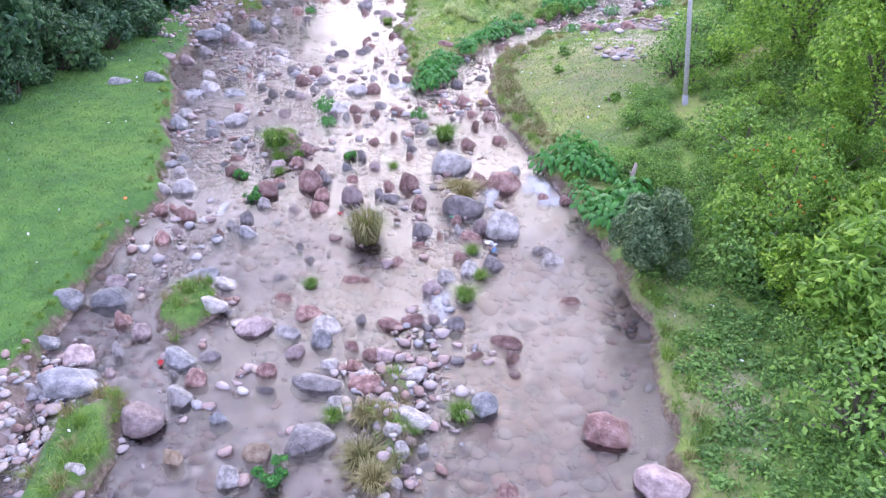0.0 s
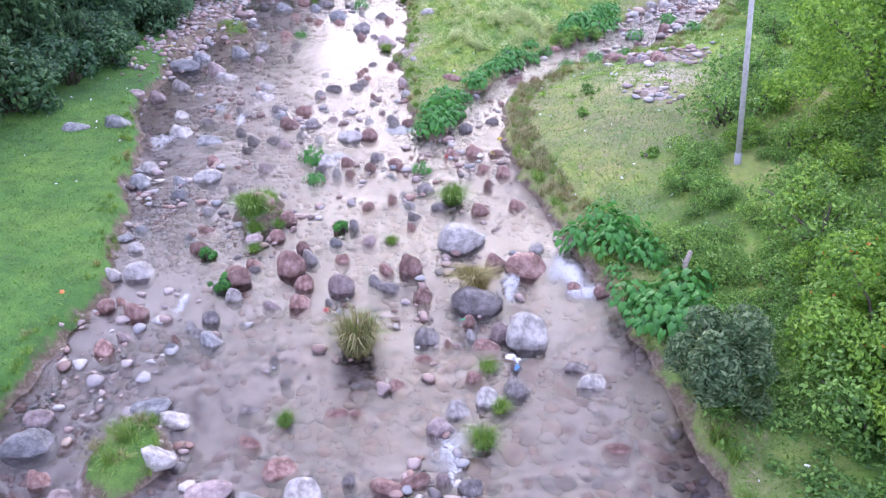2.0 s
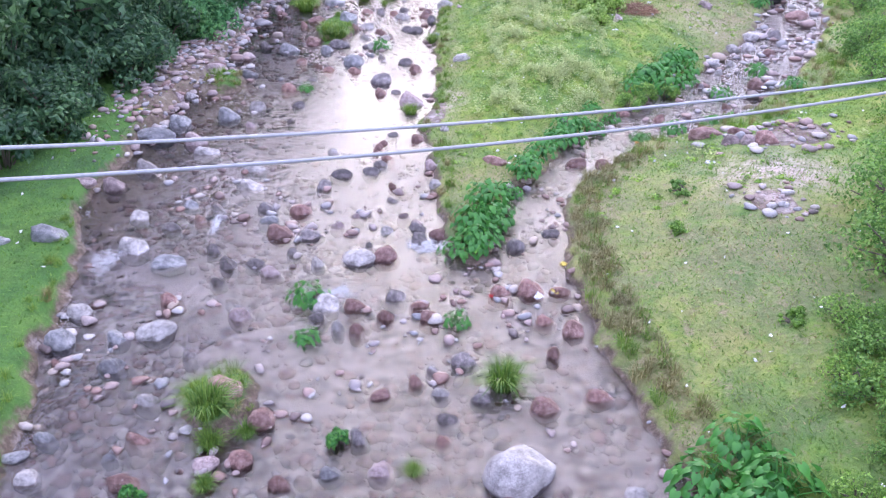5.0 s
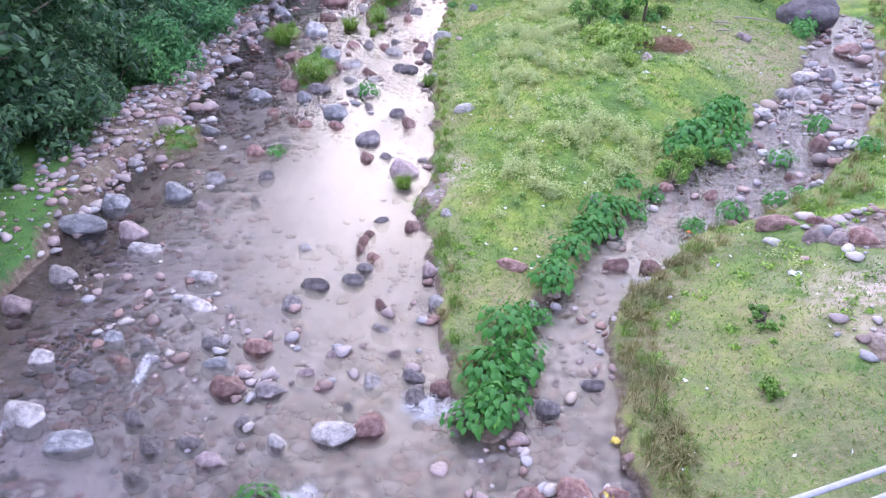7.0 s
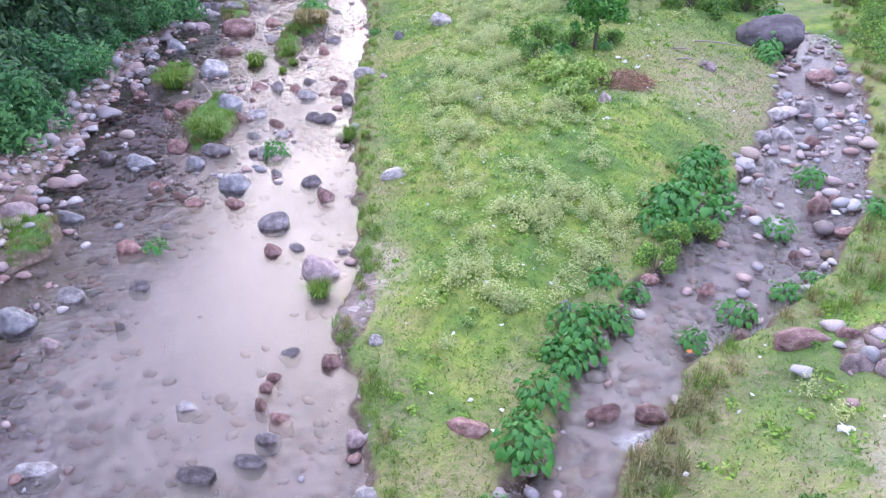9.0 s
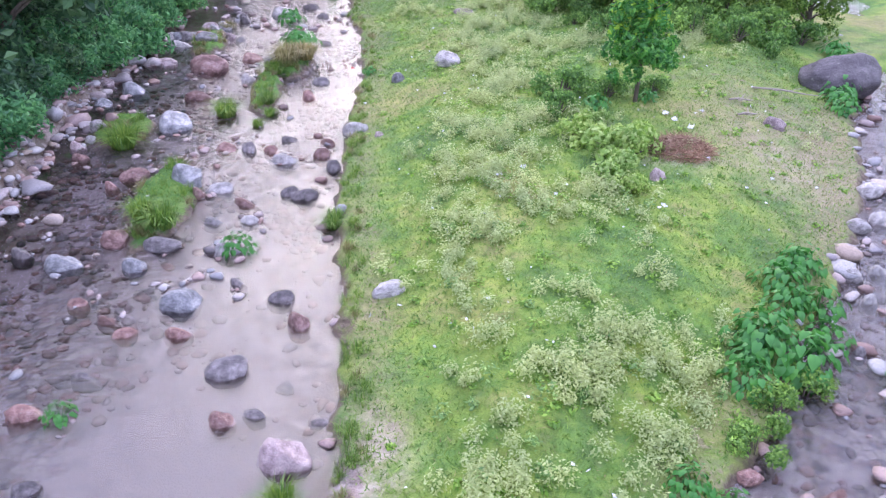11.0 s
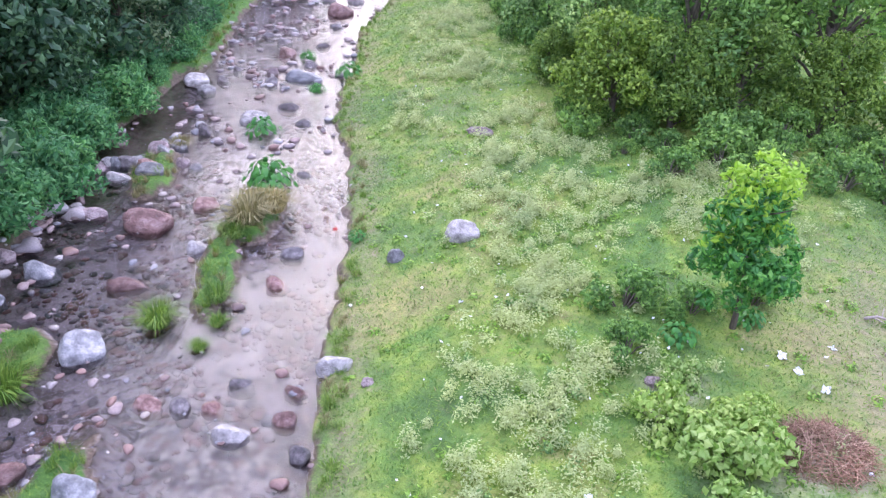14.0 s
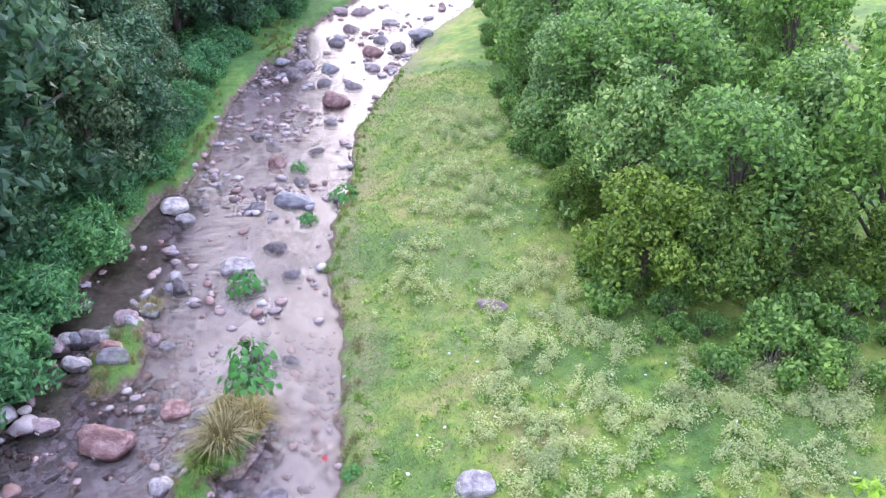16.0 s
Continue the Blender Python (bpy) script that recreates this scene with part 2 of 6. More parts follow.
def water_material():
    m = bpy.data.materials.new("stream water")
    m.use_nodes = True
    n, l = m.node_tree.nodes, m.node_tree.links
    n.remove(n["Principled BSDF"])
    at = n.new("ShaderNodeAttribute")
    at.attribute_name = "rough"
    slow = noise_of(n, l, 0.9, 3, 0.55, stretch=(1.0, 0.8, 1))
    fast = noise_of(n, l, 2.6, 5, 0.62, stretch=(0.75, 1.5, 1))
    mul = n.new("ShaderNodeMath")
    mul.operation = "MULTIPLY"
    l.new(fast, mul.inputs[0])
    l.new(at.outputs["Fac"], mul.inputs[1])
    total = n.new("ShaderNodeMath")
    total.operation = "MULTIPLY_ADD"
    fine = n.new("ShaderNodeMath")
    fine.operation = "MULTIPLY_ADD"
    l.new(noise_of(n, l, 8.0, 3, 0.6, stretch=(0.8, 1.4, 1)), fine.inputs[0])
    fine.inputs[1].default_value = 0.30
    l.new(mul.outputs[0], fine.inputs[2])
    l.new(slow, total.inputs[0])
    total.inputs[1].default_value = 0.5
    l.new(fine.outputs[0], total.inputs[2])
    bump = n.new("ShaderNodeBump")
    bump.inputs["Strength"].default_value, bump.inputs["Distance"].default_value = 1.0, 0.042
    l.new(total.outputs[0], bump.inputs["Height"])
    gloss = n.new("ShaderNodeBsdfGlossy")
    gloss.inputs["Roughness"].default_value = 0.025
    gloss.inputs["Color"].default_value = (1, 1, 1, 1)
    clear = n.new("ShaderNodeBsdfTransparent")
    clear.inputs[0].default_value = (0.84, 0.815, 0.845, 1)
    fr = n.new("ShaderNodeFresnel")
    fr.inputs["IOR"].default_value = 1.52
    l.new(bump.outputs[0], gloss.inputs["Normal"])
    l.new(bump.outputs[0], fr.inputs["Normal"])
    mix = n.new("ShaderNodeMixShader")
    l.new(fr.outputs[0], mix.inputs[0])
    l.new(clear.outputs[0], mix.inputs[1])
    l.new(gloss.outputs[0], mix.inputs[2])
    l.new(mix.outputs[0], n["Material Output"].inputs[0])
    return m


def plain_material(name, c1, c2, scale=20, rough=0.6, metal=0.0):
    m, n, l, b = shader(name, rough)
    f = noise_of(n, l, scale, 5, 0.65)
    l.new(ramp(n, l, f, [(0.3, c1), (0.7, c2)]), b.inputs["Base Color"])
    b.inputs["Metallic"].default_value = metal
    relief(n, l, b, f, 0.25, 0.01)
    return m


# ---- plan of the banks: x of each edge by y ----
LEFT_Y = (-8, 8, 10.5, 12.4, 15, 16.6, 18.6, 20.5, 24, 26.7, 29.6, 35, 42, 48, 54, 57, 61, 63.6, 68.5, 77.4, 87, 94, 105, 120, 150)
LEFT_X = (-7, -7.0, -7.2, -7.6, -7.7, -7.6, -7.3, -7.7, -8.7, -9.2, -10.4, -10.4, -10.2, -10.4, -10.7, -10.2, -10.4, -10, -9.2, -8.2, -6.9, -4.8, 0, 10, 40)
BAR_Y = (27.0, 27.6, 30, 32.7, 34, 35.6, 37.6, 42, 47, 52.4, 55.5, 61, 64.7, 67.4, 71, 75.6, 82, 88, 91, 105, 120, 150)
BAR_X = (-0.5, -0.8, -1.4, -1.5, -1.7, -2.2, -1.7, -1.8, -2.1, -2.0, -1.7, -1.8, -2.5, -2.4, -1.9, -1.9, -0.4, 1.3, 2.1, 9, 20, 52)
SIDE_Y = (27.0, 29.6, 31.2, 32, 34, 35, 36.3, 38, 40, 41, 42.8, 45.2, 47, 52.2, 54, 58, 66, 80)
SIDE_X = (-0.5, 0.2, 0.6, 1.3, 2.2, 3.0, 3.8, 5.3, 6.6, 7.6, 8.9, 10.6, 11.5, 14, 15.0, 17.0, 19.2, 24)
RIGHT_Y = (-8, 9.3, 13.5, 15.5, 18.3, 20.4, 22.5, 25.5, 27.7, 30, 31.4, 32.6, 34, 34.8, 36.7, 38.5, 40, 42, 46, 49, 54, 58.7, 66, 80)
RIGHT_X = (3, 3.7, 4.1, 3.8, 3.5, 2.9, 2.4, 1.8, 1.6, 1.9, 2.3, 3.5, 4.4, 6.0, 8.2, 9.7, 11, 12.0, 14.1, 15.4, 16.8, 18.8, 21.0, 26)
# low green banks in the stream: x, y, half width, half length
ISLETS = ((-5.3, 13.7, 0.55, 1.0), (-5.9, 9.7, 0.6, 1.4), (-4.8, 22.3, 0.5, 0.9), (-6.4, 46.6, 0.75, 2.1), (-4.9, 55.0, 0.45, 2.3), (-4.3, 57.6, 0.7, 1.5),
          (-8.7, 51.4, 0.8, 1.0), (-7.8, 60.6, 0.6, 1.6), (-9.4, 39.3, 0.7, 1.2), (-8.9, 75.5, 1.0, 5.5), (-6.6, 90, 0.9, 4), (-0.85, 10.3, 0.3, 1.4))


def smooth(e0, e1, v):
    k = np.clip((v - e0) / (e1 - e0), 0, 1)
    return k * k * (3 - 2 * k)


def wave(x, y, s, seed=0.0):
    """Cheap smooth noise in about -1..1."""
    return (np.sin(x * s * 1.3 + 1.7 * np.sin(y * s * 0.9 + seed) + seed) + np.sin(y * s * 1.1 + 1.3 * np.sin(x * s * 0.7 - seed) + 2.1 * seed)
            + 0.6 * np.sin((x + y) * s * 2.3 + seed * 3.3) + 0.5 * np.sin((x - 0.7 * y) * s * 3.1 + seed)) / 3.1


def inland(x, y):
    """Metres from the water's edge, land positive."""
    x, y = np.asarray(x, float), np.asarray(y, float)
    xl, xb = np.interp(y, LEFT_Y, LEFT_X), np.interp(y, BAR_Y, BAR_X)
    xs, xr = np.interp(y, SIDE_Y, SIDE_X), np.interp(y, RIGHT_Y, RIGHT_X)
    main = np.minimum(x - xl, np.where(y < 27, xr, xb) - x)
    side = np.where(y > 27, np.minimum(x - xs, xr - x) * 0.75, -99)
    d = -np.maximum(main, side)
    for ix, iy, rx, ry in ISLETS:
        q = np.sqrt(((x - ix) / rx) ** 2 + ((y - iy) / ry) ** 2)
        d = np.maximum(d, (1 - q) * rx)
    return d + 0.16 * wave(x, y, 2.1, 0.4) + 0.08 * wave(x, y, 5.3, 1.9)


def height(x, y):
    x, y = np.asarray(x, float), np.asarray(y, float)
    d = inland(x, y)
    xs = np.interp(y, SIDE_Y, SIDE_X)
    xr, xl, xb = np.interp(y, RIGHT_Y, RIGHT_X), np.interp(y, LEFT_Y, LEFT_X), np.interp(y, BAR_Y, BAR_X)
    bed = -0.28 * smooth(0, 0.6, -d) + 0.05 * wave(x, y, 1.3, 3.0) * smooth(0, 0.6, -d)
    on_left = x < xl
    on_bar = (y > 27) & (x > xb) & (x < xs)
    low = np.where(on_left, 0.36, np.where(on_bar, 0.20, 0.26)) * smooth(-0.02, 0.20, d)
    rise = np.where(on_left, 0.30 * smooth(0.5, 6, d), np.where(on_bar, 0.68 * smooth(0.3, 3.6, d), 0.75 * smooth(0.3, 4.0, d)))
    islet = (x > xl) & (np.where(y < 27, x < xr, x < xb))
    rise = np.where(islet, 0.05, rise)
    slope = np.where(on_left, 0.30 * np.maximum(0, d - 6.0), np.where(on_bar, 0, 0.22 * np.maximum(0, d - 4.5)))
    slope = np.minimum(slope, 14 + 0.05 * slope)
    hump = 0.06 * wave(x, y, 1.1, 5.0) * smooth(0.2, 1.5, d)
    return np.where(d > 0, low + rise + slope + hump, bed)


def spot(x, y):
    """Height of the ground at one place."""
    return float(height(x, y))


def mesh_of(name, verts, faces, material, smooth_faces=True):
    me = bpy.data.meshes.new(name)
    me.from_pydata(verts if isinstance(verts, list) else verts.tolist(), [], faces if isinstance(faces, list) else faces.tolist())
    me.materials.append(material)
    if smooth_faces:
        me.polygons.foreach_set("use_smooth", [True] * len(me.polygons))
    return me


def sheet(xs, ys, f):
    gx, gy = np.meshgrid(xs, ys)
    v = np.stack([gx.ravel(), gy.ravel(), f(gx.ravel(), gy.ravel())], 1)
    nx, ny = len(xs), len(ys)
    i = (np.arange(ny - 1)[:, None] * nx + np.arange(nx - 1)[None, :]).ravel()
    return v, np.stack([i, i + 1, i + nx + 1, i + nx], 1)


def attribute(me, name, values):
    me.attributes.new(name, "FLOAT", "POINT").data.foreach_set("value", np.asarray(values, np.float32))


# ---- ground ----
far = np.array([14, 18, 24, 32, 44, 60, 90, 140, 240, 420, 700])
gxs = np.concatenate([-far[::-1] - 1.0, np.arange(-14, 15, 0.15), far + 2.0])
gys = np.concatenate([-far[::-1] + 10.0, np.arange(4, 60, 0.18), np.arange(60, 100, 0.4), far + 90.0])
gxs, gys = np.unique(np.round(gxs, 3)), np.unique(np.round(gys, 3))
gv, gf = sheet(gxs, gys, height)
gme = mesh_of("ground", gv, gf, ground_material())


def stony(x, y):
    """0..1 where stones and bare soil take the place of turf."""
    k = smooth(-12.4, -11.4, x + 0.6 * wave(x, y, 0.9, 4)) * smooth(-9.0, -10.0, x) * smooth(31, 38, y) * smooth(60, 53, y)
    k = np.maximum(k, smooth(1.3, 0.5, np.hypot((x + 7.3) / 0.9, (y - 10.3) / 2.0)))
    k = np.maximum(k, smooth(1.2, 0.4, np.hypot((x - 6.4) / 1.0, (y - 28.6) / 1.2)))
    k = np.maximum(k, smooth(1.2, 0.5, np.hypot((x - 8.0) / 2.2, (y - 33.0) / 1.8)))
    k = np.maximum(k, smooth(1.2, 0.6, np.hypot((x + 1.7) / 0.5, (y - 36.4) / 1.6)))
    k = np.maximum(k, 0.8 * smooth(1.2, 0.5, np.hypot((x - 6.2) / 1.2, (y - 12.6) / 1.2)))
    return k


X, Y = gv[:, 0], gv[:, 1]
bare = stony(X, Y)
attribute(gme, "cover", inland(X, Y) * (1 - bare) - 0.12 * bare * (inland(X, Y) > -0.1))
# trodden straw-coloured turf on the knoll, the bar's far end and the banks' rims
X, Y = gv[:, 0], gv[:, 1]
rim = np.exp(-((inland(X, Y) - 0.5) / 0.45) ** 2)
dry = 0.6 * np.exp(-(((X - 5.0) / 4.5) ** 2 + ((Y - 27.5) / 6) ** 2)) + 0.05 * (X > -3) + 0.9 * np.exp(-(((X - 10) / 2.6) ** 2 + ((Y - 48.5) / 5) ** 2)) + 0.55 * rim * (X > -3)
dry += 0.35 * np.exp(-(((X - 1.5) / 2.5) ** 2 + ((Y - 70) / 16) ** 2))
attribute(gme, "dry", np.clip(dry, 0, 1))
attribute(gme, "sand", np.clip(np.exp(-(((X + 6.6) / 1.1) ** 2 + ((Y - 18.2) / 1.8) ** 2)) + 0.55 * np.exp(-(((X - 1.9) / 1.0) ** 2 + ((Y - 14.0) / 1.8) ** 2)) + 0.8 * np.exp(-(((X + 8.0) / 1.6) ** 2 + ((Y - 54) / 4) ** 2)) + np.exp(-(((X + 6.6) / 0.5) ** 2 + ((Y - 14.6) / 1.2) ** 2)) + 0.9 * np.exp(-(((X + 4.3) / 2.6) ** 2 + ((Y - 36.5) / 5) ** 2)) + 0.55 * np.exp(-(((X + 4.6) / 2.4) ** 2 + ((Y - 12) / 6) ** 2)) * smooth(-0.5, 0.5, wave(X, Y, 1.2, 6.0)) + 0.6 * np.exp(-(((X + 6.5) / 2.2) ** 2 + ((Y - 43.5) / 2.2) ** 2)), 0, 1))
shallow = 0.7 * smooth(0.9, 0.2, np.abs(inland(X, Y) + 0.5)) * (X > 2) * smooth(17, 15, Y)
attribute(gme, "lush", np.maximum(smooth(0.6, 0.3, X - np.interp(Y, LEFT_Y, LEFT_X)), np.maximum(0.65 * smooth(3.5, 4.5, X) * smooth(19, 15, Y), 0.85 * (X < np.where(Y < 27, np.interp(Y, RIGHT_Y, RIGHT_X), np.interp(Y, BAR_Y, BAR_X)) - 0.2))))
clay = 0 * X
for cx, cy, qx, qy, much in ((7.0, 30.3, 1.5, 1.1, 1.0), (6.3, 29.0, 0.7, 0.5, 0.7), (5.0, 10.3, 0.4, 0.9, 0.8), (-7.1, 9.4, 0.6, 1.4, 0.8), (-6.9, 12.9, 0.5, 0.7, 0.6), (9.2, 46.8, 1.3, 1.6, 0.3), (6.2, 46.6, 1.2, 0.7, 0.6), (4.6, 48.8, 0.5, 0.5, 0.7), (-1.2, 37.2, 0.5, 1.2, 0.7), (-9.2, 29.0, 0.7, 0.8, 0.5)):
    clay = np.maximum(clay, much * np.exp(-(((X - cx) / qx) ** 2 + ((Y - cy) / qy) ** 2)))
attribute(gme, "clay", clay * (inland(X, Y) > 0.02))
attribute(gme, "silt", shallow + 0.75 * smooth(0.0, -1.3, X + 0.7 * wave(X, Y, 0.8, 2.0) - np.interp(Y, (28, 32, 35, 40, 42.5, 46.5, 49, 56, 61, 78), (-8.8, -8.4, -7.3, -7.2, -8.6, -8.8, -9.0, -9.2, -7.4, -7.6))) * smooth(25, 30, Y) * (1 - 0.4 * smooth(40, 42, Y) * smooth(60, 58, Y)))
tagged(new("ground", gme), "grassy stream banks and a gravel stream bed", "ground", kind="structure")

# ---- water ----
wv, wf = sheet(np.linspace(-15, 45, 90), np.concatenate([np.linspace(-10, 70, 130), np.linspace(71, 150, 40)]), lambda x, y: 0 * x)
wme = mesh_of("water", wv, wf, water_material())
X, Y = wv[:, 0], wv[:, 1]
calm = np.exp(-(((X + 4.5) / 3.0) ** 2 + ((Y - 38) / 6) ** 2)) + 0.8 * np.exp(-(((X + 9) / 1.6) ** 2 + ((Y - 62) / 14) ** 2)) + 0.8 * np.exp(-(((X + 7) / 1.5) ** 2 + ((Y - 19) / 2.2) ** 2))
attribute(wme, "rough", np.clip(0.6 + 0.4 * wave(X, Y, 0.7, 1.1) - 0.6 * calm + 0.5 * (X > 4), 0.12, 1.4) * 2.1)
tagged(new("water", wme), "clear shallow stream water with a rippled surface", "water", kind="structure")


# ---- parts ----
def part(name, me, parent, label=""):
    ob = new(name, me)
    ob.parent = parent
    if label:
        ob["label"] = label
    return ob


rng = np.random.default_rng(7)


def ico(sub):
    """A round ball; each step of sub has four times the faces."""
    bm = bmesh.new()
    bmesh.ops.create_icosphere(bm, subdivisions=sub, radius=1)
    v = np.array([q.co[:] for q in bm.verts])
    f = np.array([[q.index for q in p.verts] for p in bm.faces])
    bm.free()
    return v, f


ICO3, ICO2, ICO1 = ico(4), ico(2), ico(1)


def boulder_shape(seed, blocky=0.0):
    """A water-worn stone of unit size: a ball cut by soft planes, with dents."""
    r = np.random.default_rng(seed)
    v, f = ICO3
    u = v.copy()
    rad = np.ones(len(u))
    for _ in range(6 + int(5 * blocky)):
        d = r.normal(size=3)
        d /= np.linalg.norm(d)
        cut = r.uniform(0.66 - 0.12 * blocky, 0.95)
        k = v @ d
        rad = np.where(k > 1e-3, np.minimum(rad, cut / np.maximum(k, 1e-3) * 0.96 + 0.04 * rad), rad)
    for i in range(len(u)):
        p = Vector(v[i]) * 1.2 + Vector((seed * 3.1, 0, 0))
        rad[i] *= 1 + 0.16 * noise.noise(p) + 0.06 * noise.noise(p * 3.1) + 0.025 * noise.noise(p * 8)
    u *= rad[:, None]
    lo, hi = u.min(0), u.max(0)
    u = (u - (lo + hi) / 2) / (hi - lo) * 2
    return u, f


SHAPES = [boulder_shape(11 + s, blocky=(0.3, 0.7, 0.1, 1.0, 0.5, 1.2, 0.2, 0.8)[s]) for s in range(8)]
STONE_MESH = {}
stone_count = 0


def stone(x, y, w, d, h, turn, kind, shape=None):
    """One loose boulder: width, depth, height over the water or turf, degrees of turn."""
    global stone_count
    stone_count += 1
    s = (stone_count * 5 + int(w * 100)) % 8 if shape is None else shape
    if (s, kind) not in STONE_MESH:
        u, f = SHAPES[s]
        STONE_MESH[s, kind] = mesh_of("boulder", u, f, ROCK[kind])
    ob = new("boulder", STONE_MESH[s, kind])
    h *= 1.06
    g = spot(x, y)
    base = max(g, 0.0)
    below = 0.12 + 0.25 * h if g > 0 else max(0.1, -g + 0.04)
    ob.matrix_world = pose(x, y, base + (h - below) / 2, 0, 0, turn) @ Matrix.Diagonal((w / 2, d / 2, (h + below) / 2, 1))
    size = "large" if w > 1.0 else "small" if w < 0.4 else "water-worn"
    where = "standing in the shallow stream" if g <= 0 else "lying on the grassy bank"
    return tagged(ob, f"{size} {ROCK_WORDS[kind]} rounded boulder {where}", "boulder", "boulders along the stream")


# ---- plants ----
def leaf_mesh(name, points, normals, size, material, r, long=1.6, fold=0.25, name_faces=None):
    """Many small folded leaves, each two triangles, at points and facing about the normals."""
    n = len(points)
    nrm = normals + r.normal(size=(n, 3)) * 0.55
    nrm /= np.linalg.norm(nrm, axis=1)[:, None]
    t = np.cross(nrm, r.normal(size=(n, 3)))
    t /= np.linalg.norm(t, axis=1)[:, None] + 1e-9
    b = np.cross(nrm, t)
    s = size * r.uniform(0.6, 1.35, n)[:, None]
    tip, tail = points + t * s * long / 2, points - t * s * long / 2
    mid = points - nrm * s * fold
    v = np.stack([tail, mid + b * s / 2, tip, mid - b * s / 2], 1).reshape(-1, 3)
    i = np.arange(n)[:, None] * 4
    f = np.concatenate([i + np.array([0, 1, 2]), i + np.array([0, 2, 3])], 1).reshape(-1, 3)
    return mesh_of(name, v, f, material, False)


def crown_points(r, n, blobs, spread, low=0.25):
    """Points on the outer shell of many overlapping clumps."""
    c = np.array([b[:3] for b in blobs])
    rad = np.array([b[3] for b in blobs])
    pick = r.choice(len(c), n, p=rad ** 2 / (rad ** 2).sum())
    d = r.normal(size=(n, 3))
    d[:, 2] += low
    d /= np.linalg.norm(d, axis=1)[:, None]
    k = r.uniform(0.55, 1.0 + spread, n) ** 0.6
    return c[pick] + d * (rad[pick] * k)[:, None], d


def tube(path, radii, sides=7):
    v, f = [], []
    for k, (p, q) in enumerate(zip(path, radii)):
        p = np.array(p)
        nxt = np.array(path[min(k + 1, len(path) - 1)]) - np.array(path[max(k - 1, 0)])
        nxt = nxt / (np.linalg.norm(nxt) + 1e-9)
        a = np.cross(nxt, (0.3, 0.9, 0.2))
        a /= np.linalg.norm(a) + 1e-9
        b = np.cross(nxt, a)
        for s in range(sides):
            w = 2 * math.pi * s / sides
            v.append((p + q * (math.cos(w) * a + math.sin(w) * b)).tolist())
    for k in range(len(path) - 1):
        for s in range(sides):
            s2 = (s + 1) % sides
            f.append([k * sides + s, k * sides + s2, (k + 1) * sides + s2, (k + 1) * sides + s])
    f.append(list(range(sides))[::-1])
    f.append([(len(path) - 1) * sides + s for s in range(sides)])
    return v, f


def joined(pieces):
    v, f = [], []
    for pv, pf in pieces:
        k = len(v)
        v += pv
        f += [[i + k for i in q] for q in pf]
    return v, f


def tree(name, seed, tall, wide, trunk, leaves, leaf, material, clumps=26, low=0.12):
    """A broadleaf tree: tapered trunk, limbs, a crown of clumps of small leaves."""
    r = np.random.default_rng(seed)
    root = new(name)
    blobs, limbs = [], []
    for k in range(clumps):
        z = r.uniform(low, 1.0) ** 0.8
        ring = wide * (1.0 - 0.75 * max(0, z - 0.35) ** 1.2) * math.sqrt(r.uniform(0.05, 1.0))
        a = r.uniform(0, 2 * math.pi)
        c = (ring * math.cos(a), ring * math.sin(a), z * tall * 0.9)
        blobs.append((*c, wide * r.uniform(0.14, 0.34)))
        if k % 3 == 0:
            h0 = c[2] * 0.5
            limbs.append(tube([(0, 0, h0), (c[0] * 0.4, c[1] * 0.4, h0 + (c[2] - h0) * 0.6), c], [trunk * 0.45, trunk * 0.3, trunk * 0.1], 5))
    tv, tf = joined([tube([(0, 0, -0.5), (0.05, 0.02, tall * 0.25), (-0.06, 0.08, tall * 0.55), (0.05, 0, tall * 0.85)], [trunk * 1.25, trunk, trunk * 0.7, trunk * 0.25], 9)] + limbs)
    part("trunk", mesh_of("trunk", tv, tf, BARK), root, "brown bark")
    p, d = crown_points(r, leaves, blobs, 0.45)
    part("crown", leaf_mesh("crown", p, d, leaf, material, r), root)
    return root


def bush(name, seed, tall, wide, leaves, leaf, material, clumps=14, long=1.7, blossoms=0):
    r = np.random.default_rng(seed)
    root = new(name)
    blobs, stems = [], []
    for k in range(clumps):
        a, q = r.uniform(0, 2 * math.pi), math.sqrt(r.uniform(0, 1))
        z = r.uniform(0.08, 0.82) * (1 - 0.35 * q * q)
        c = (wide * 0.78 * q * math.cos(a), wide * 0.78 * q * math.sin(a), z * tall)
        blobs.append((*c, min(wide, tall) * r.uniform(0.16, 0.36)))
        stems.append(tube([(0.05 * math.cos(a), 0.05 * math.sin(a), -0.2), (c[0] * 0.5, c[1] * 0.5, c[2] * 0.7), c], [0.035, 0.025, 0.01], 4))
    v, f = joined(stems)
    part("stem", mesh_of("stem", v, f, BARK), root, "thin brown stems")
    p, d = crown_points(r, leaves, blobs, 0.4)
    p[:, 2] = np.maximum(p[:, 2], 0.02)
    part("foliage", leaf_mesh("foliage", p, d, leaf, material, r, long), root)
    if blossoms:
        p, d = crown_points(r, blossoms, blobs, 0.25)
        tagged(part("bloom", leaf_mesh("bloom", p, d, 0.07, FLOWER, r, 1.0), root, "small orange blossoms"), kind="stuff")
    return root


def scatter(source, places, label, category, group, drop=0.05):
    """Copies of a plant: x, y, scale, turn; the first place takes the original."""
    for k, (x, y, s, turn) in enumerate(places):
        m = pose(x, y, spot(x, y) - drop, 0, 0, turn)
        if k == 0:
            source.matrix_world = m @ Matrix.Scale(s, 4)
            ob = tagged(source, label, category, group)
        else:
            ob = copy_thing(source, m)
            ob.scale = (s, s, s * (0.9 + 0.2 * ((k * 37) % 10) / 10))


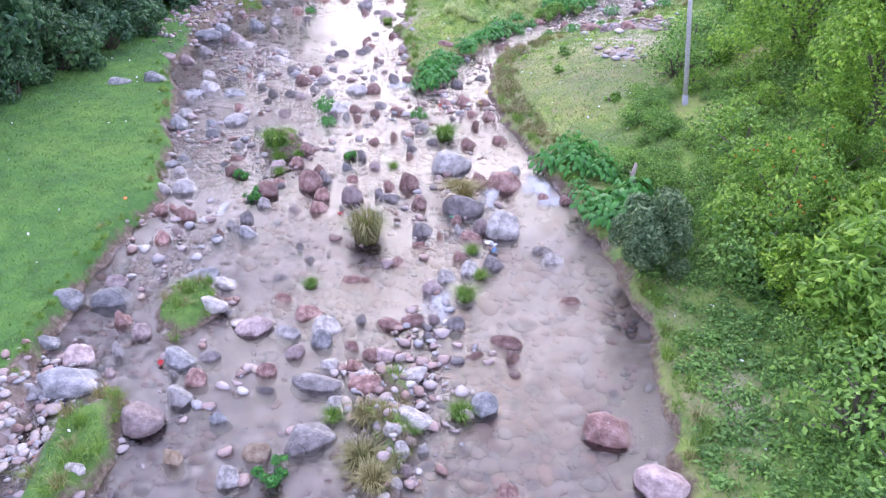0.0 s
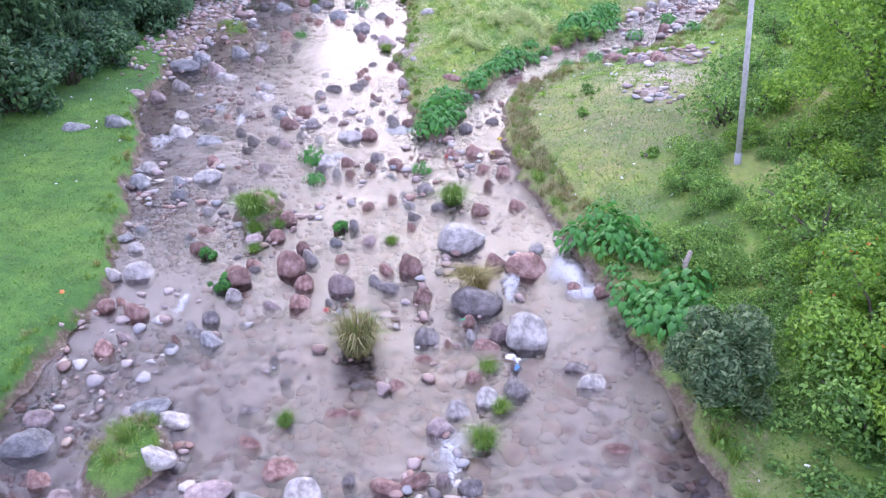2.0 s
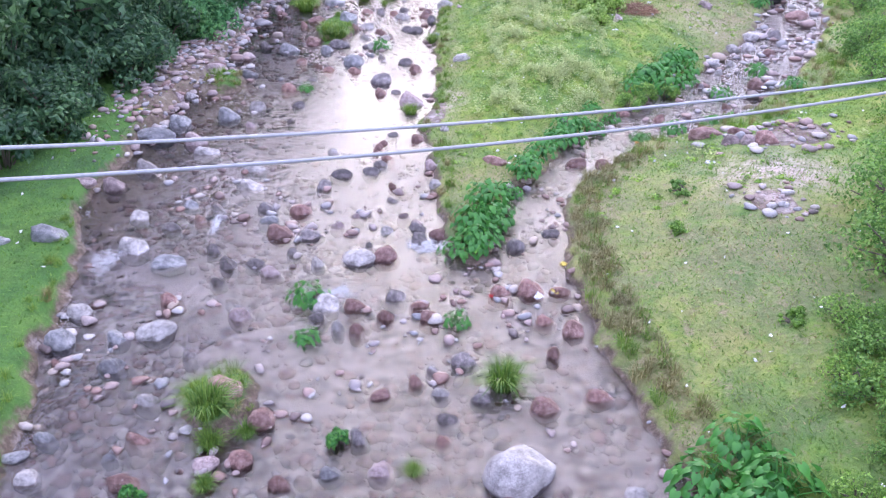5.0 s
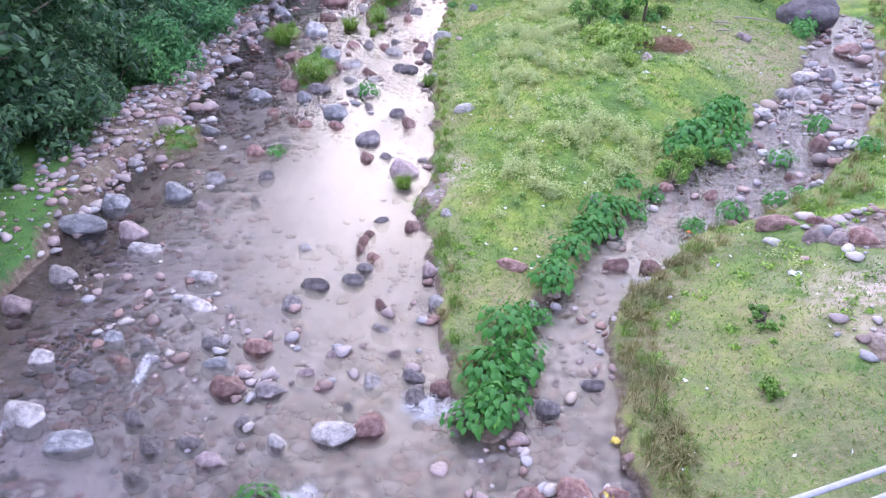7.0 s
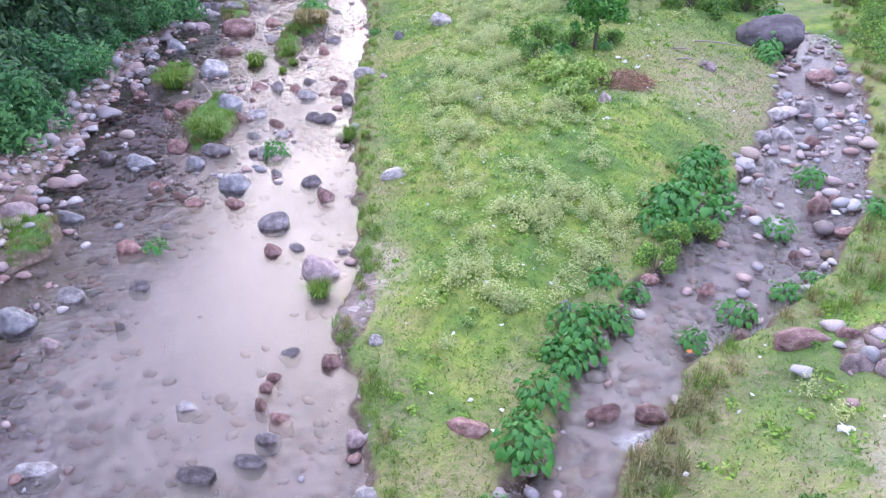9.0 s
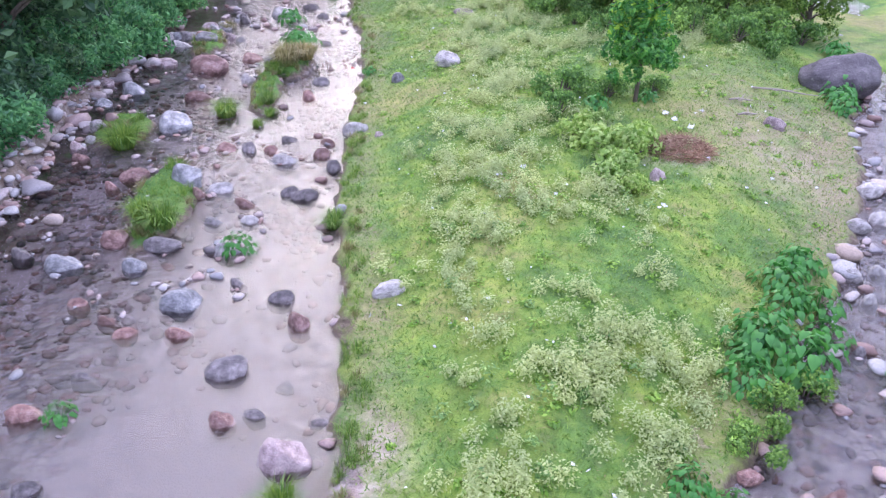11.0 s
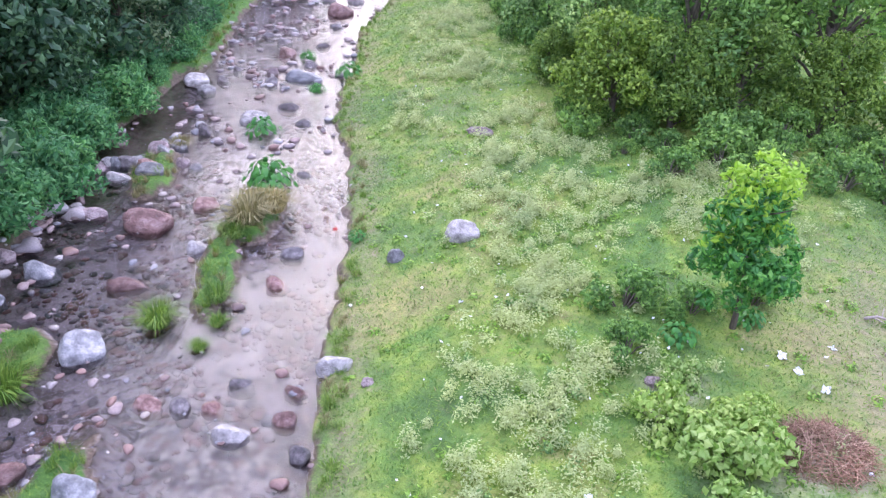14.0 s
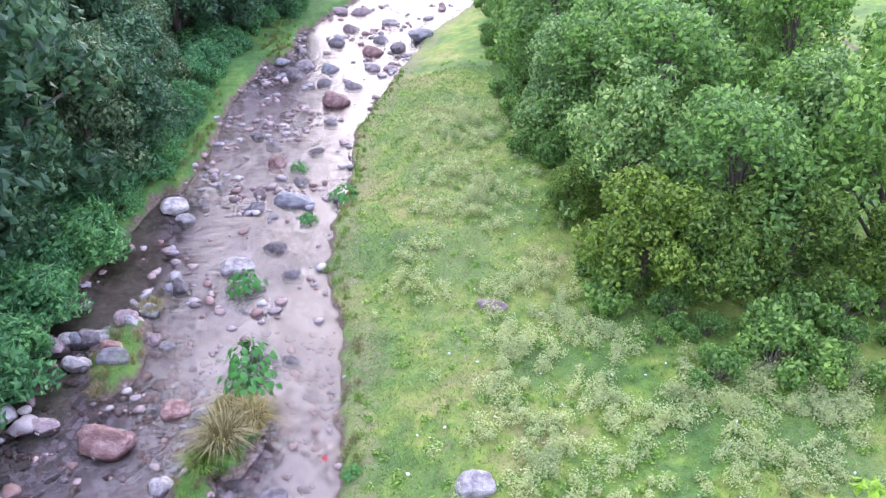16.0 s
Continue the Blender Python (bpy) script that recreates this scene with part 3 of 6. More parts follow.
def belt(seed, n, y0, y1, x_of, depth, s0, s1, gap):
    """Places along a strip whose inner edge is x_of(y); depth is signed."""
    r = np.random.default_rng(seed)
    out = []
    tries = 0
    while len(out) < n and tries < n * 60:
        tries += 1
        y = r.uniform(y0, y1)
        x = x_of(y) + depth * r.uniform(0, 1) ** 1.2
        if 5.9 < x < 8.6 and 20.4 < y < 23.6 or 3.4 < x < 5.9 and 16 < y < 22:
            continue
        if all((x - a) ** 2 + (y - b) ** 2 > gap * gap for a, b, _, _ in out):
            out.append((x, y, r.uniform(s0, s1), r.uniform(0, 360)))
    return out



def left_wood(y):
    return float(np.interp(y, (18, 26, 30, 33, 40, 50, 60, 66, 73, 80, 90, 110), (-15.0, -13.3, -12.6, -12.2, -12.0, -11.6, -10.5, -9.5, -9.0, -9.3, -8.0, -1)))


def right_wood(y):
    return float(np.interp(y, (5, 10, 12.4, 14.5, 17, 20, 22.3, 24, 25.7, 28, 30.4, 34, 38, 42.4, 50, 60), (5.4, 6.0, 6.2, 6.0, 5.4, 5.4, 5.7, 6.3, 7.3, 8.7, 9.9, 11.3, 12.7, 14.0, 17.0, 20.6)))


def glade(y):
    return float(np.interp(y, (57, 60, 66, 74, 84, 95, 110), (6.6, 5.4, 4.9, 4.6, 4.6, 5.5, 12)))


# woods up both sides of the valley
tree_a = tree("broadleaf_tree", 1, 6.5, 2.6, 0.16, 6500, 0.16, LEAF_DARK, 55)
scatter(tree_a, belt(5, 20, 21, 104, lambda y: left_wood(y) - 1.8, -7, 1.15, 1.6, 2.8), "dense dark green broadleaf tree at the edge of the wood", "tree", "trees of the shaded wood")
tree_b = tree("broadleaf_tree", 2, 5.0, 2.1, 0.13, 5500, 0.14, LEAF_DARK, 46, 0.05)
scatter(tree_b, belt(6, 22, 22, 102, lambda y: left_wood(y) - 1.2, -5, 0.95, 1.35, 2.3), "dark green broadleaf tree with a dense low crown", "tree", "trees of the shaded wood")
tree_g = tree("broadleaf_tree", 12, 5.2, 1.9, 0.12, 5500, 0.12, LEAF_GREY, 44, 0.1)
scatter(tree_g, belt(16, 8, 58, 92, lambda y: left_wood(y) - 1.8, -6, 0.8, 1.15, 3.2), "grey-green broadleaf tree with silvery foliage", "tree", "trees of the shaded wood")
tree_c = tree("broadleaf_tree", 3, 6.0, 2.3, 0.15, 12000, 0.09, LEAF_BRIGHT, 60)
scatter(tree_c, belt(7, 13, 12, 44, lambda y: right_wood(y) + 4.2, 9, 0.6, 0.95, 2.4), "bright green broadleaf tree above the stream bank", "tree", "trees above the bank")
tree_d = tree("broadleaf_tree", 4, 6.0, 2.1, 0.15, 7500, 0.125, LEAF_MID, 60, 0.03)
scatter(tree_d, belt(8, 19, 62.0, 98, lambda y: glade(y) + 2.2, 14, 0.8, 1.3, 2.6), "leafy mid green tree of the wood beyond the meadow", "tree", "trees beyond the meadow")
tree_e = tree("broadleaf_tree", 14, 5.0, 2.0, 0.13, 7500, 0.12, LEAF_SAGE, 54, 0.03)
scatter(tree_e, [(7.0, 66.0, 1.05, 30), (6.6, 72.5, 0.95, 130)] + belt(18, 6, 62.0, 90, lambda y: glade(y) + 1.9, 10, 0.7, 1.1, 3.4), "sage green broadleaf tree with pale leaf tips", "tree", "trees beyond the meadow")
tree_f = tree("broadleaf_tree", 15, 3.6, 1.6, 0.10, 7000, 0.10, LEAF_OLIVE, 50, 0.02)
scatter(tree_f, [(6.6, 61.8, 1.0, 0), (8.4, 61.2, 0.9, 70), (10.6, 61.5, 0.95, 200), (5.4, 66.0, 0.6, 100), (13.4, 60.6, 0.8, 10), (15.5, 59.0, 0.9, 300)], "yellow-green bushy tree at the edge of the meadow", "tree", "trees beyond the meadow")

# undergrowth along the woods
bush_a = bush("dark_shrub", 21, 1.7, 1.25, 1300, 0.115, LEAF_DARK)
scatter(bush_a, belt(9, 45, 19, 58, left_wood, -3.4, 0.65, 1.2, 0.95), "dark green shrub in the undergrowth of the wood", "shrub", "shrubs along the woods")
bush_k = bush("dark_shrub", 29, 2.3, 1.4, 1500, 0.12, LEAF_DARK, 20)
scatter(bush_k, belt(19, 46, 20, 60, lambda y: left_wood(y) - 0.5, -2.6, 0.7, 1.25, 0.95), "tall dark green shrub at the edge of the shaded wood", "shrub", "shrubs along the woods")
bush_d = bush("broadleaf_shrub", 24, 1.5, 1.1, 1150, 0.105, LEAF_FERN, 22, 2.2)
scatter(bush_d, belt(12, 105, 44, 98, left_wood, -3.0, 0.6, 1.15, 0.7), "blue-green leafy shrub on the shaded bank", "shrub", "shrubs along the woods")
scatter(bush("broadleaf_shrub", 35, 1.3, 1.1, 1150, 0.10, LEAF_FERN, 22, 2.2), belt(22, 70, 54, 79, lambda y: float(np.interp(y, LEFT_Y, LEFT_X)) - 0.55, -2.2, 0.4, 0.85, 0.55), "blue-green leafy shrub on the shaded bank", "shrub", "shrubs along the woods")
scatter(bush("broadleaf_shrub", 36, 1.9, 1.3, 1900, 0.10, LEAF_FERN, 26, 2.0), belt(23, 30, 44, 66, lambda y: left_wood(y) + 0.2, -2.0, 0.7, 1.25, 1.1), "tall blue-green leafy shrub at the edge of the shaded wood", "shrub", "shrubs along the woods")
bush_b = bush("tangled_shrub", 22, 1.25, 1.15, 1900, 0.058, LEAF_MID, 20)
scatter(bush_b, belt(10, 105, 5, 60, lambda y: right_wood(y) + 0.2, 5.5, 0.65, 1.25, 0.9), "mid green tangled shrub on the stream bank", "shrub", "shrubs above the bank")
bush_e = bush("bright_shrub", 25, 1.4, 1.0, 2200, 0.058, LEAF_BRIGHT, 20)
scatter(bush_e, belt(13, 60, 16, 60, lambda y: right_wood(y) + 0.5, 5.0, 0.5, 1.0, 1.2), "bright green low shrub on the stream bank", "shrub", "shrubs above the bank")
r = np.random.default_rng(17)
low_places = []
while len(low_places) < 62:
    x, y = r.uniform(4.6, 8.6), r.uniform(15.5, 24.2)
    if x > float(np.interp(y, (15, 19, 22, 24.5), (5.0, 4.7, 5.1, 6.4))) and (abs(x - 7.3) > 0.5 or y > 23.4):
        low_places.append((x, y, r.uniform(0.38, 0.62) * (0.75 if abs(x - 7.3) < 1.0 and y > 20 else 1.0), r.uniform(0, 360)))
bush_l = bush("low_shrub", 26, 1.2, 1.1, 1100, 0.066, LEAF_MID, 16)
scatter(bush_l, low_places, "low mid green weedy shrub on the stream bank", "shrub", "shrubs above the bank")
bush_c = bush("edge_shrub", 23, 1.3, 1.1, 1600, 0.10, LEAF_MID, 16)
scatter(bush_c, belt(11, 30, 59.5, 95, glade, 2.6, 0.55, 1.1, 0.95), "mid green shrub at the edge of the meadow", "shrub", "shrubs along the woods")
bush_h = bush("meadow_shrub", 28, 1.1, 1.0, 1500, 0.09, LEAF_MID, 14)
scatter(bush_h, [(4.3, 51.4, 0.8, 0), (3.9, 49.7, 0.6, 50), (7.2, 57.6, 0.8, 20), (8.8, 58.0, 1.0, 90), (10.4, 57.4, 0.9, 140), (11.6, 56.4, 0.9, 10), (12.6, 55.6, 0.7, 60), (9.6, 59.2, 1.1, 200),
                 (5.6, 51.0, 0.6, 20), (7.0, 51.2, 0.55, 10), (6.3, 59.2, 0.5, 5), (7.6, 59.4, 0.6, 15), (8.6, 59.0, 0.5, 25), (9.9, 58.3, 0.6, 35), (11.0, 58.6, 0.7, 45), (12.3, 58.4, 0.7, 55), (13.6, 59.0, 0.8, 65), (7.0, 60.2, 0.7, 75), (10.6, 60.2, 0.8, 85), (12.6, 60.0, 0.9, 95), (14.6, 57.6, 0.9, 15), (11.4, 59.8, 1.0, 30), (13.5, 57.5, 1.0, 70), (6.0, 38.6, 0.55, 15), (5.2, 37.9, 0.5, 60), (4.6, 37.2, 0.45, 120)],
        "dark green low shrub in the meadow", "shrub", "shrubs in the meadow")

# single shrubs by the water
shrub_grey = bush("grey_shrub", 31, 2.1, 1.0, 8500, 0.05, LEAF_GREY, 24, 2.4)
scatter(shrub_grey, [(4.45, 15.0, 1.0, 0)], "rounded grey-green shrub with narrow leaves by the water", "shrub", "")
shrub_flower = bush("flowering_shrub", 32, 2.7, 1.55, 9500, 0.062, LEAF_BRIGHT, 28, 1.8, 150)
scatter(shrub_flower, [(7.3, 15.3, 1.0, 0), (8.6, 16.6, 0.9, 120)], "bright green shrub dotted with small orange blossoms", "shrub", "flowering shrubs")
shrub_leafy = bush("leafy_shrub", 33, 2.4, 1.4, 4200, 0.088, LEAF_BRIGHT, 26, 2.4)
scatter(shrub_leafy, [(7.3, 11.6, 1.0, 0), (8.6, 13.1, 1.0, 80), (7.6, 9.6, 0.8, 190), (6.7, 13.2, 0.6, 30)], "bright green shrub with long pointed leaves", "shrub", "leafy shrubs")
shrub_lime = bush("lime_shrub", 34, 0.8, 0.85, 1100, 0.10, LEAF_LIME, 16, 1.4)
scatter(shrub_lime, [(5.0, 46.7, 1.15, 0), (4.4, 45.5, 0.9, 70), (4.1, 47.8, 0.9, 140), (5.5, 47.7, 0.8, 20), (4.6, 44.7, 0.6, 10), (4.7, 48.9, 0.6, 200)], "pale lime green low shrub in the meadow", "shrub", "lime shrubs")


def sapling():
    r = np.random.default_rng(41)
    root = new("sapling")
    v, f = tube([(0, 0, -0.3), (0.04, 0, 1.0), (-0.03, 0.05, 2.4), (0.05, 0, 3.3)], [0.07, 0.055, 0.04, 0.012], 8)
    part("trunk", mesh_of("trunk", v, f, BARK), root, "slim brown trunk")
    for z, a in ((1.1, 0.3), (1.4, 2.2), (1.7, 4.2), (2.1, 1.2), (2.4, 3.3), (2.6, 5.4), (2.75, 0.4), (2.9, 2.6)):
        v, f = tube([(0, 0, z), (0.4 * math.cos(a), 0.4 * math.sin(a), z + 0.2), (0.7 * math.cos(a), 0.7 * math.sin(a), z + 0.4)], [0.022, 0.016, 0.006], 5)
        part("limb", mesh_of("limb", v, f, BARK), root)
    low, high = [], []
    for k in range(44):
        z = r.uniform(0.24, 1.0)
        q, a = 1.05 * (1 - 0.55 * z) * math.sqrt(r.uniform(0.1, 1)) + 0.1, r.uniform(0, 6.283)
        (high if z > 0.87 else low).append((q * math.cos(a), q * math.sin(a), z * 3.45, r.uniform(0.16, 0.3)))
    low += [(0, 0, 3.45 * z, 0.36) for z in (0.42, 0.54, 0.64, 0.74, 0.83)]
    p, d = crown_points(r, 4600, low, 0.35)
    part("crown", leaf_mesh("crown", p, d, 0.085, LEAF_TARO, r, 2.0), root)
    p, d = crown_points(r, 950, high + [(0, 0, 3.3, 0.25)] + [b for b in low if b[2] > 2.0], 0.5, 1.3)
    part("young_crown", leaf_mesh("young_crown", p, d, 0.085, LEAF_YOUNG, r, 2.0), root, "fresh yellow-green shoots")
    root.matrix_world = pose(6.3, 50.4, spot(6.3, 50.4))
    tagged(root, "slender young tree with yellow-green top shoots in the meadow", "tree")


sapling()


# ---- waterside plants ----
def heart_leaf():
    """A drooping heart-shaped blade with its stalk end at the origin, pointing along +x."""
    rows = ((-0.28, 0.24, -0.02), (-0.10, 0.40, 0.0), (0.15, 0.44, 0.03), (0.45, 0.34, 0.0), (0.75, 0.18, -0.10), (1.0, 0.0, -0.24))
    v, f = [], []
    for x, w, z in rows:
        v += [(x, -w, z - 0.10 * w), (x if x > -0.2 else -0.05, 0, z + 0.02), (x, w, z - 0.10 * w)]
    for k in range(len(rows) - 1):
        i = k * 3
        f += [[i, i + 3, i + 4, i + 1], [i + 1, i + 4, i + 5, i + 2]]
    return mesh_of("leaf", v, f, LEAF_TARO)


HEART = heart_leaf()
STALK = mesh_of("stalk", *tube([(0, 0, 0), (0.25, 0, 0.6), (0.75, 0, 0.95), (1, 0, 1)], [0.03, 0.025, 0.018, 0.012], 5), LEAF_TARO)


def taro_plant(seed, leaves):
    r = np.random.default_rng(seed)
    root = new("elephant_ear_plant")
    for k in range(leaves):
        a = 2.4 * k + r.uniform(-0.4, 0.4)
        q = 0.04 + 0.50 * math.sqrt((k + 0.5) / leaves)
        top = r.uniform(0.6, 1.0) * (0.72 - 1.5 * q * q)
        size = r.uniform(0.125, 0.20)
        bx, by = r.uniform(-0.12, 0.12, 2)
        st = part("stalk", STALK, root) if k % 5 == 0 else None
        if st:
            st.matrix_local = pose(bx, by, 0, 0, 0, math.degrees(a)) @ Matrix.Diagonal((q, 0.5, top, 1))
        lf = part("leaf", HEART, root)
        lf.matrix_local = pose(bx + q * math.cos(a), by + q * math.sin(a), top, r.uniform(-18, 18), r.uniform(8, 30) + 60 * q, math.degrees(a)) @ Matrix.Scale(size, 4)
    n, low = 34, []
    hv = np.array([q.co[:] for q in HEART.vertices])
    hf = [list(q.vertices) for q in HEART.polygons]
    for k in range(n):
        a, q = r.uniform(0, 6.283), 0.52 * math.sqrt(r.uniform(0.02, 1))
        z = r.uniform(0.15, 0.75) * (0.72 - 1.2 * q * q)
        m = pose(q * math.cos(a), q * math.sin(a), z, r.uniform(-25, 25), r.uniform(5, 45) + 50 * q, math.degrees(a)) @ Matrix.Scale(r.uniform(0.10, 0.17), 4)
        low.append(((hv @ np.array(m.to_3x3()).T + np.array(m.translation)).tolist(), hf))
    tagged(part("lower_leaves", mesh_of("lower_leaves", *joined(low), LEAF_TARO), root), kind="stuff")
    return tagged(root, "green elephant ear plant with broad heart-shaped leaves by the water", "plant", "elephant ear plants")


TAROS = [taro_plant(51, 46), taro_plant(52, 51), taro_plant(53, 56)]
taro_used = set()
plant_count = 0


def place(root, used, x, y, s, turn):
    m = pose(x, y, max(spot(x, y), -0.05) - 0.02, 0, 0, turn)
    if root in used:
        ob = copy_thing(root, m)
    else:
        used.add(root)
        ob = root
        ob.matrix_world = m
    ob.scale = (s, s, s)
    return ob


def taro(x, y, w):
    global plant_count
    plant_count += 1
    place(TAROS[plant_count % 3], taro_used, x, y, min(max(w / 1.15, 0.45), 1.25), (plant_count * 77) % 360)


def herb(x, y, w):
    global plant_count
    plant_count += 1
    ob = bush("waterside_herb", 60 + plant_count, 0.24, w / 2, 420, 0.05, LEAF_MID if x > 3.9 else LEAF_TARO, 12, 1.8)
    ob.matrix_world = pose(x, y, max(spot(x, y), 0) - 0.01)
    tagged(ob, "low leafy green herb spreading close to the ground", "plant", "waterside herbs")


def tuft_mesh(seed, blades, material):
    r = np.random.default_rng(seed)
    v, f = [], []
    for k in range(blades):
        a, q = r.uniform(0, 6.283), 0.27 * math.sqrt(r.uniform(0, 1))
        lean, tall, wide = r.uniform(0.05, 0.95) ** 1.2, r.uniform(0.3, 1.0), r.uniform(0.006, 0.015)
        b = np.array([q * math.cos(a), q * math.sin(a), 0])
        o = np.array([math.cos(a + r.uniform(-0.7, 0.7)), math.sin(a + r.uniform(-0.7, 0.7)), 0])
        s = np.array([-o[1], o[0], 0]) * wide
        m, t = b + o * lean * 0.3 * tall + [0, 0, 0.6 * tall], b + o * lean * tall + [0, 0, tall * (0.95 - 0.5 * lean)]
        i = len(v)
        v += [(b - s).tolist(), (b + s).tolist(), (m + s * 0.8).tolist(), (m - s * 0.8).tolist(), t.tolist()]
        f += [[i, i + 1, i + 2, i + 3], [i + 3, i + 2, i + 4]]
    return mesh_of("grass_tuft", v, f, material, False)


TUFTS = {BLADE: [tuft_mesh(71, 460, BLADE), tuft_mesh(72, 420, BLADE)], STRAW: [tuft_mesh(73, 620, STRAW), tuft_mesh(74, 560, STRAW)]}


def tuft(x, y, w, kind=BLADE, tall=None):
    global plant_count
    plant_count += 1
    ob = new("grass_tuft", TUFTS[kind][plant_count % 2])
    h = 0.75 * w if tall is None else tall
    ob.matrix_world = pose(x, y, max(spot(x, y), -0.03) - 0.02, 0, 0, (plant_count * 53) % 360) @ Matrix.Diagonal((w, w, h, 1))
    tagged(ob, "straw-coloured tuft of long grass by the water" if kind is STRAW else "green tuft of long grass by the water", "grass", "grass tufts")


long_grass = {BLADE: [], STRAW: []}


def tuft_in_mass(x, y, w, kind, tall=None):
    """A clump of long grass that merges with its neighbours."""
    me = TUFTS[kind][int(x * 97 + y * 31) % 2]
    co = np.empty(len(me.vertices) * 3)
    me.vertices.foreach_get("co", co)
    a = (x * 12.9 + y * 78.2) % 6.283
    v = co.reshape(-1, 3)[: 5 * 75]
    v = np.stack([v[:, 0] * math.cos(a) - v[:, 1] * math.sin(a), v[:, 0] * math.sin(a) + v[:, 1] * math.cos(a), v[:, 2]], 1) * [w, w, 0.75 * w if tall is None else tall]
    long_grass[kind].append(v + [x, y, max(spot(x, y), -0.03) - 0.02])


def rim_tufts(seed, n, x_of, y0, y1, share, w0=0.3, w1=0.6, inside=0.25):
    """Long grass along a bank's rim."""
    r = np.random.default_rng(seed)
    for _ in range(n):
        y = r.uniform(y0, y1)
        tuft_in_mass(x_of(y) + inside * r.uniform(0.2, 2.2), y, r.uniform(w0, w1), STRAW if r.uniform() < share else BLADE)


rim_tufts(81, 210, lambda y: float(np.interp(y, RIGHT_Y, RIGHT_X)) + 0.05, 22.0, 33.5, 0.72, 0.22, 0.55, 0.4)
rim_tufts(82, 330, lambda y: float(np.interp(y, BAR_Y, BAR_X)) - 0.02, 28.5, 84, 0.35, 0.15, 0.45, 0.22)
rim_tufts(83, 70, lambda y: float(np.interp(y, LEFT_Y, LEFT_X)) - 0.05, 9, 30, 0.12, 0.15, 0.36, -0.2)
rim_tufts(84, 60, lambda y: float(np.interp(y, RIGHT_Y, RIGHT_X)) + 0.05, 7, 21, 0.3, 0.25, 0.55)
rim_tufts(85, 190, lambda y: float(np.interp(y, RIGHT_Y, RIGHT_X)) + 0.05, 34, 60, 0.45, 0.25, 0.6, 0.8)
for k, (ix, iy, rx, ry) in enumerate(ISLETS):
    r = np.random.default_rng(90 + k)
    for _ in range(int(12 + 16 * rx * ry)):
        a, q = r.uniform(0, 6.283), math.sqrt(r.uniform(0, 1.0))
        tuft_in_mass(ix + rx * q * math.cos(a), iy + ry * q * math.sin(a), r.uniform(0.22, 0.5), STRAW if r.uniform() < (0.5 if iy > 53 else 0.3) else BLADE, r.uniform(0.14, 0.42))
for kind, word in ((BLADE, "green"), (STRAW, "straw-coloured")):
    v = np.concatenate(long_grass[kind])
    i = np.arange(len(v) // 5)[:, None] * 5
    faces = np.concatenate([i + [0, 1, 2], i + [0, 2, 3], i + [3, 2, 4]], 1).reshape(-1, 3)
    tagged(new("long_grass", mesh_of("long_grass", v, faces, kind, False)), f"{word} long grass along the banks and on the low islets", "grass", kind="stuff")


# ---- meadow: turf blades and pale weeds ----
def turf(name, seed, n, material, keep, label):
    """Many short blades, one triangle each, where keep(x, y) says so."""
    r = np.random.default_rng(seed)
    x, y = r.uniform(-16, 16, n * 4), r.uniform(5, 82, n * 4)
    ok = r.uniform(size=len(x)) < keep(x, y)
    x, y = x[ok][:n], y[ok][:n]
    m = len(x)
    base = np.stack([x, y, height(x, y) - 0.01], 1)
    a = r.uniform(0, 6.283, m)
    side = np.stack([np.cos(a), np.sin(a), 0 * a], 1) * r.uniform(0.008, 0.02, m)[:, None]
    lean = r.normal(size=(m, 3)) * 0.06
    tip = base + lean
    tip[:, 2] = base[:, 2] + r.uniform(0.02, 0.085, m)
    v = np.stack([base - side, base + side, tip], 1).reshape(-1, 3)
    tagged(new(name, mesh_of(name, v, np.arange(3 * m).reshape(-1, 3), material, False)), label, "grass", kind="stuff")


def dryness(x, y):
    return 0.8 * np.exp(-(((x - 5.0) / 4.5) ** 2 + ((y - 27.5) / 6) ** 2)) + 0.15 * (x > -3) + 0.9 * np.exp(-(((x - 10) / 2.6) ** 2 + ((y - 48.5) / 5) ** 2))


def lawn(x, y):
    open_ground = (x > np.interp(y, (18, 30, 60, 90), (-15, -13, -12, -9))) & (x < np.interp(y, (5, 17, 24, 30, 40, 46, 57, 60, 90), (6.2, 6, 6.8, 10, 13, 14, 14, 7, 5.5)))
    return np.where((inland(x, y) > 0.18) & open_ground, 1.0 - 0.9 * stony(x, y), 0)


def left_lawn(x, y):
    return x < np.interp(y, LEFT_Y, LEFT_X)


turf("turf", 101, 240000, BLADE, lambda x, y: np.where(left_lawn(x, y), 0, lawn(x, y)) * (1 - 0.6 * np.clip(dryness(x, y), 0, 1)), "short green turf of the banks and the meadow")
turf("lush_turf", 103, 90000, LUSH, lambda x, y: np.where(left_lawn(x, y), lawn(x, y), 0), "short deep green turf of the grazed bank")
turf("dry_turf", 102, 34000, STRAW, lambda x, y: np.where(left_lawn(x, y), 0, lawn(x, y)) * np.clip(dryness(x, y) + 0.10, 0, 1), "short straw-coloured turf")


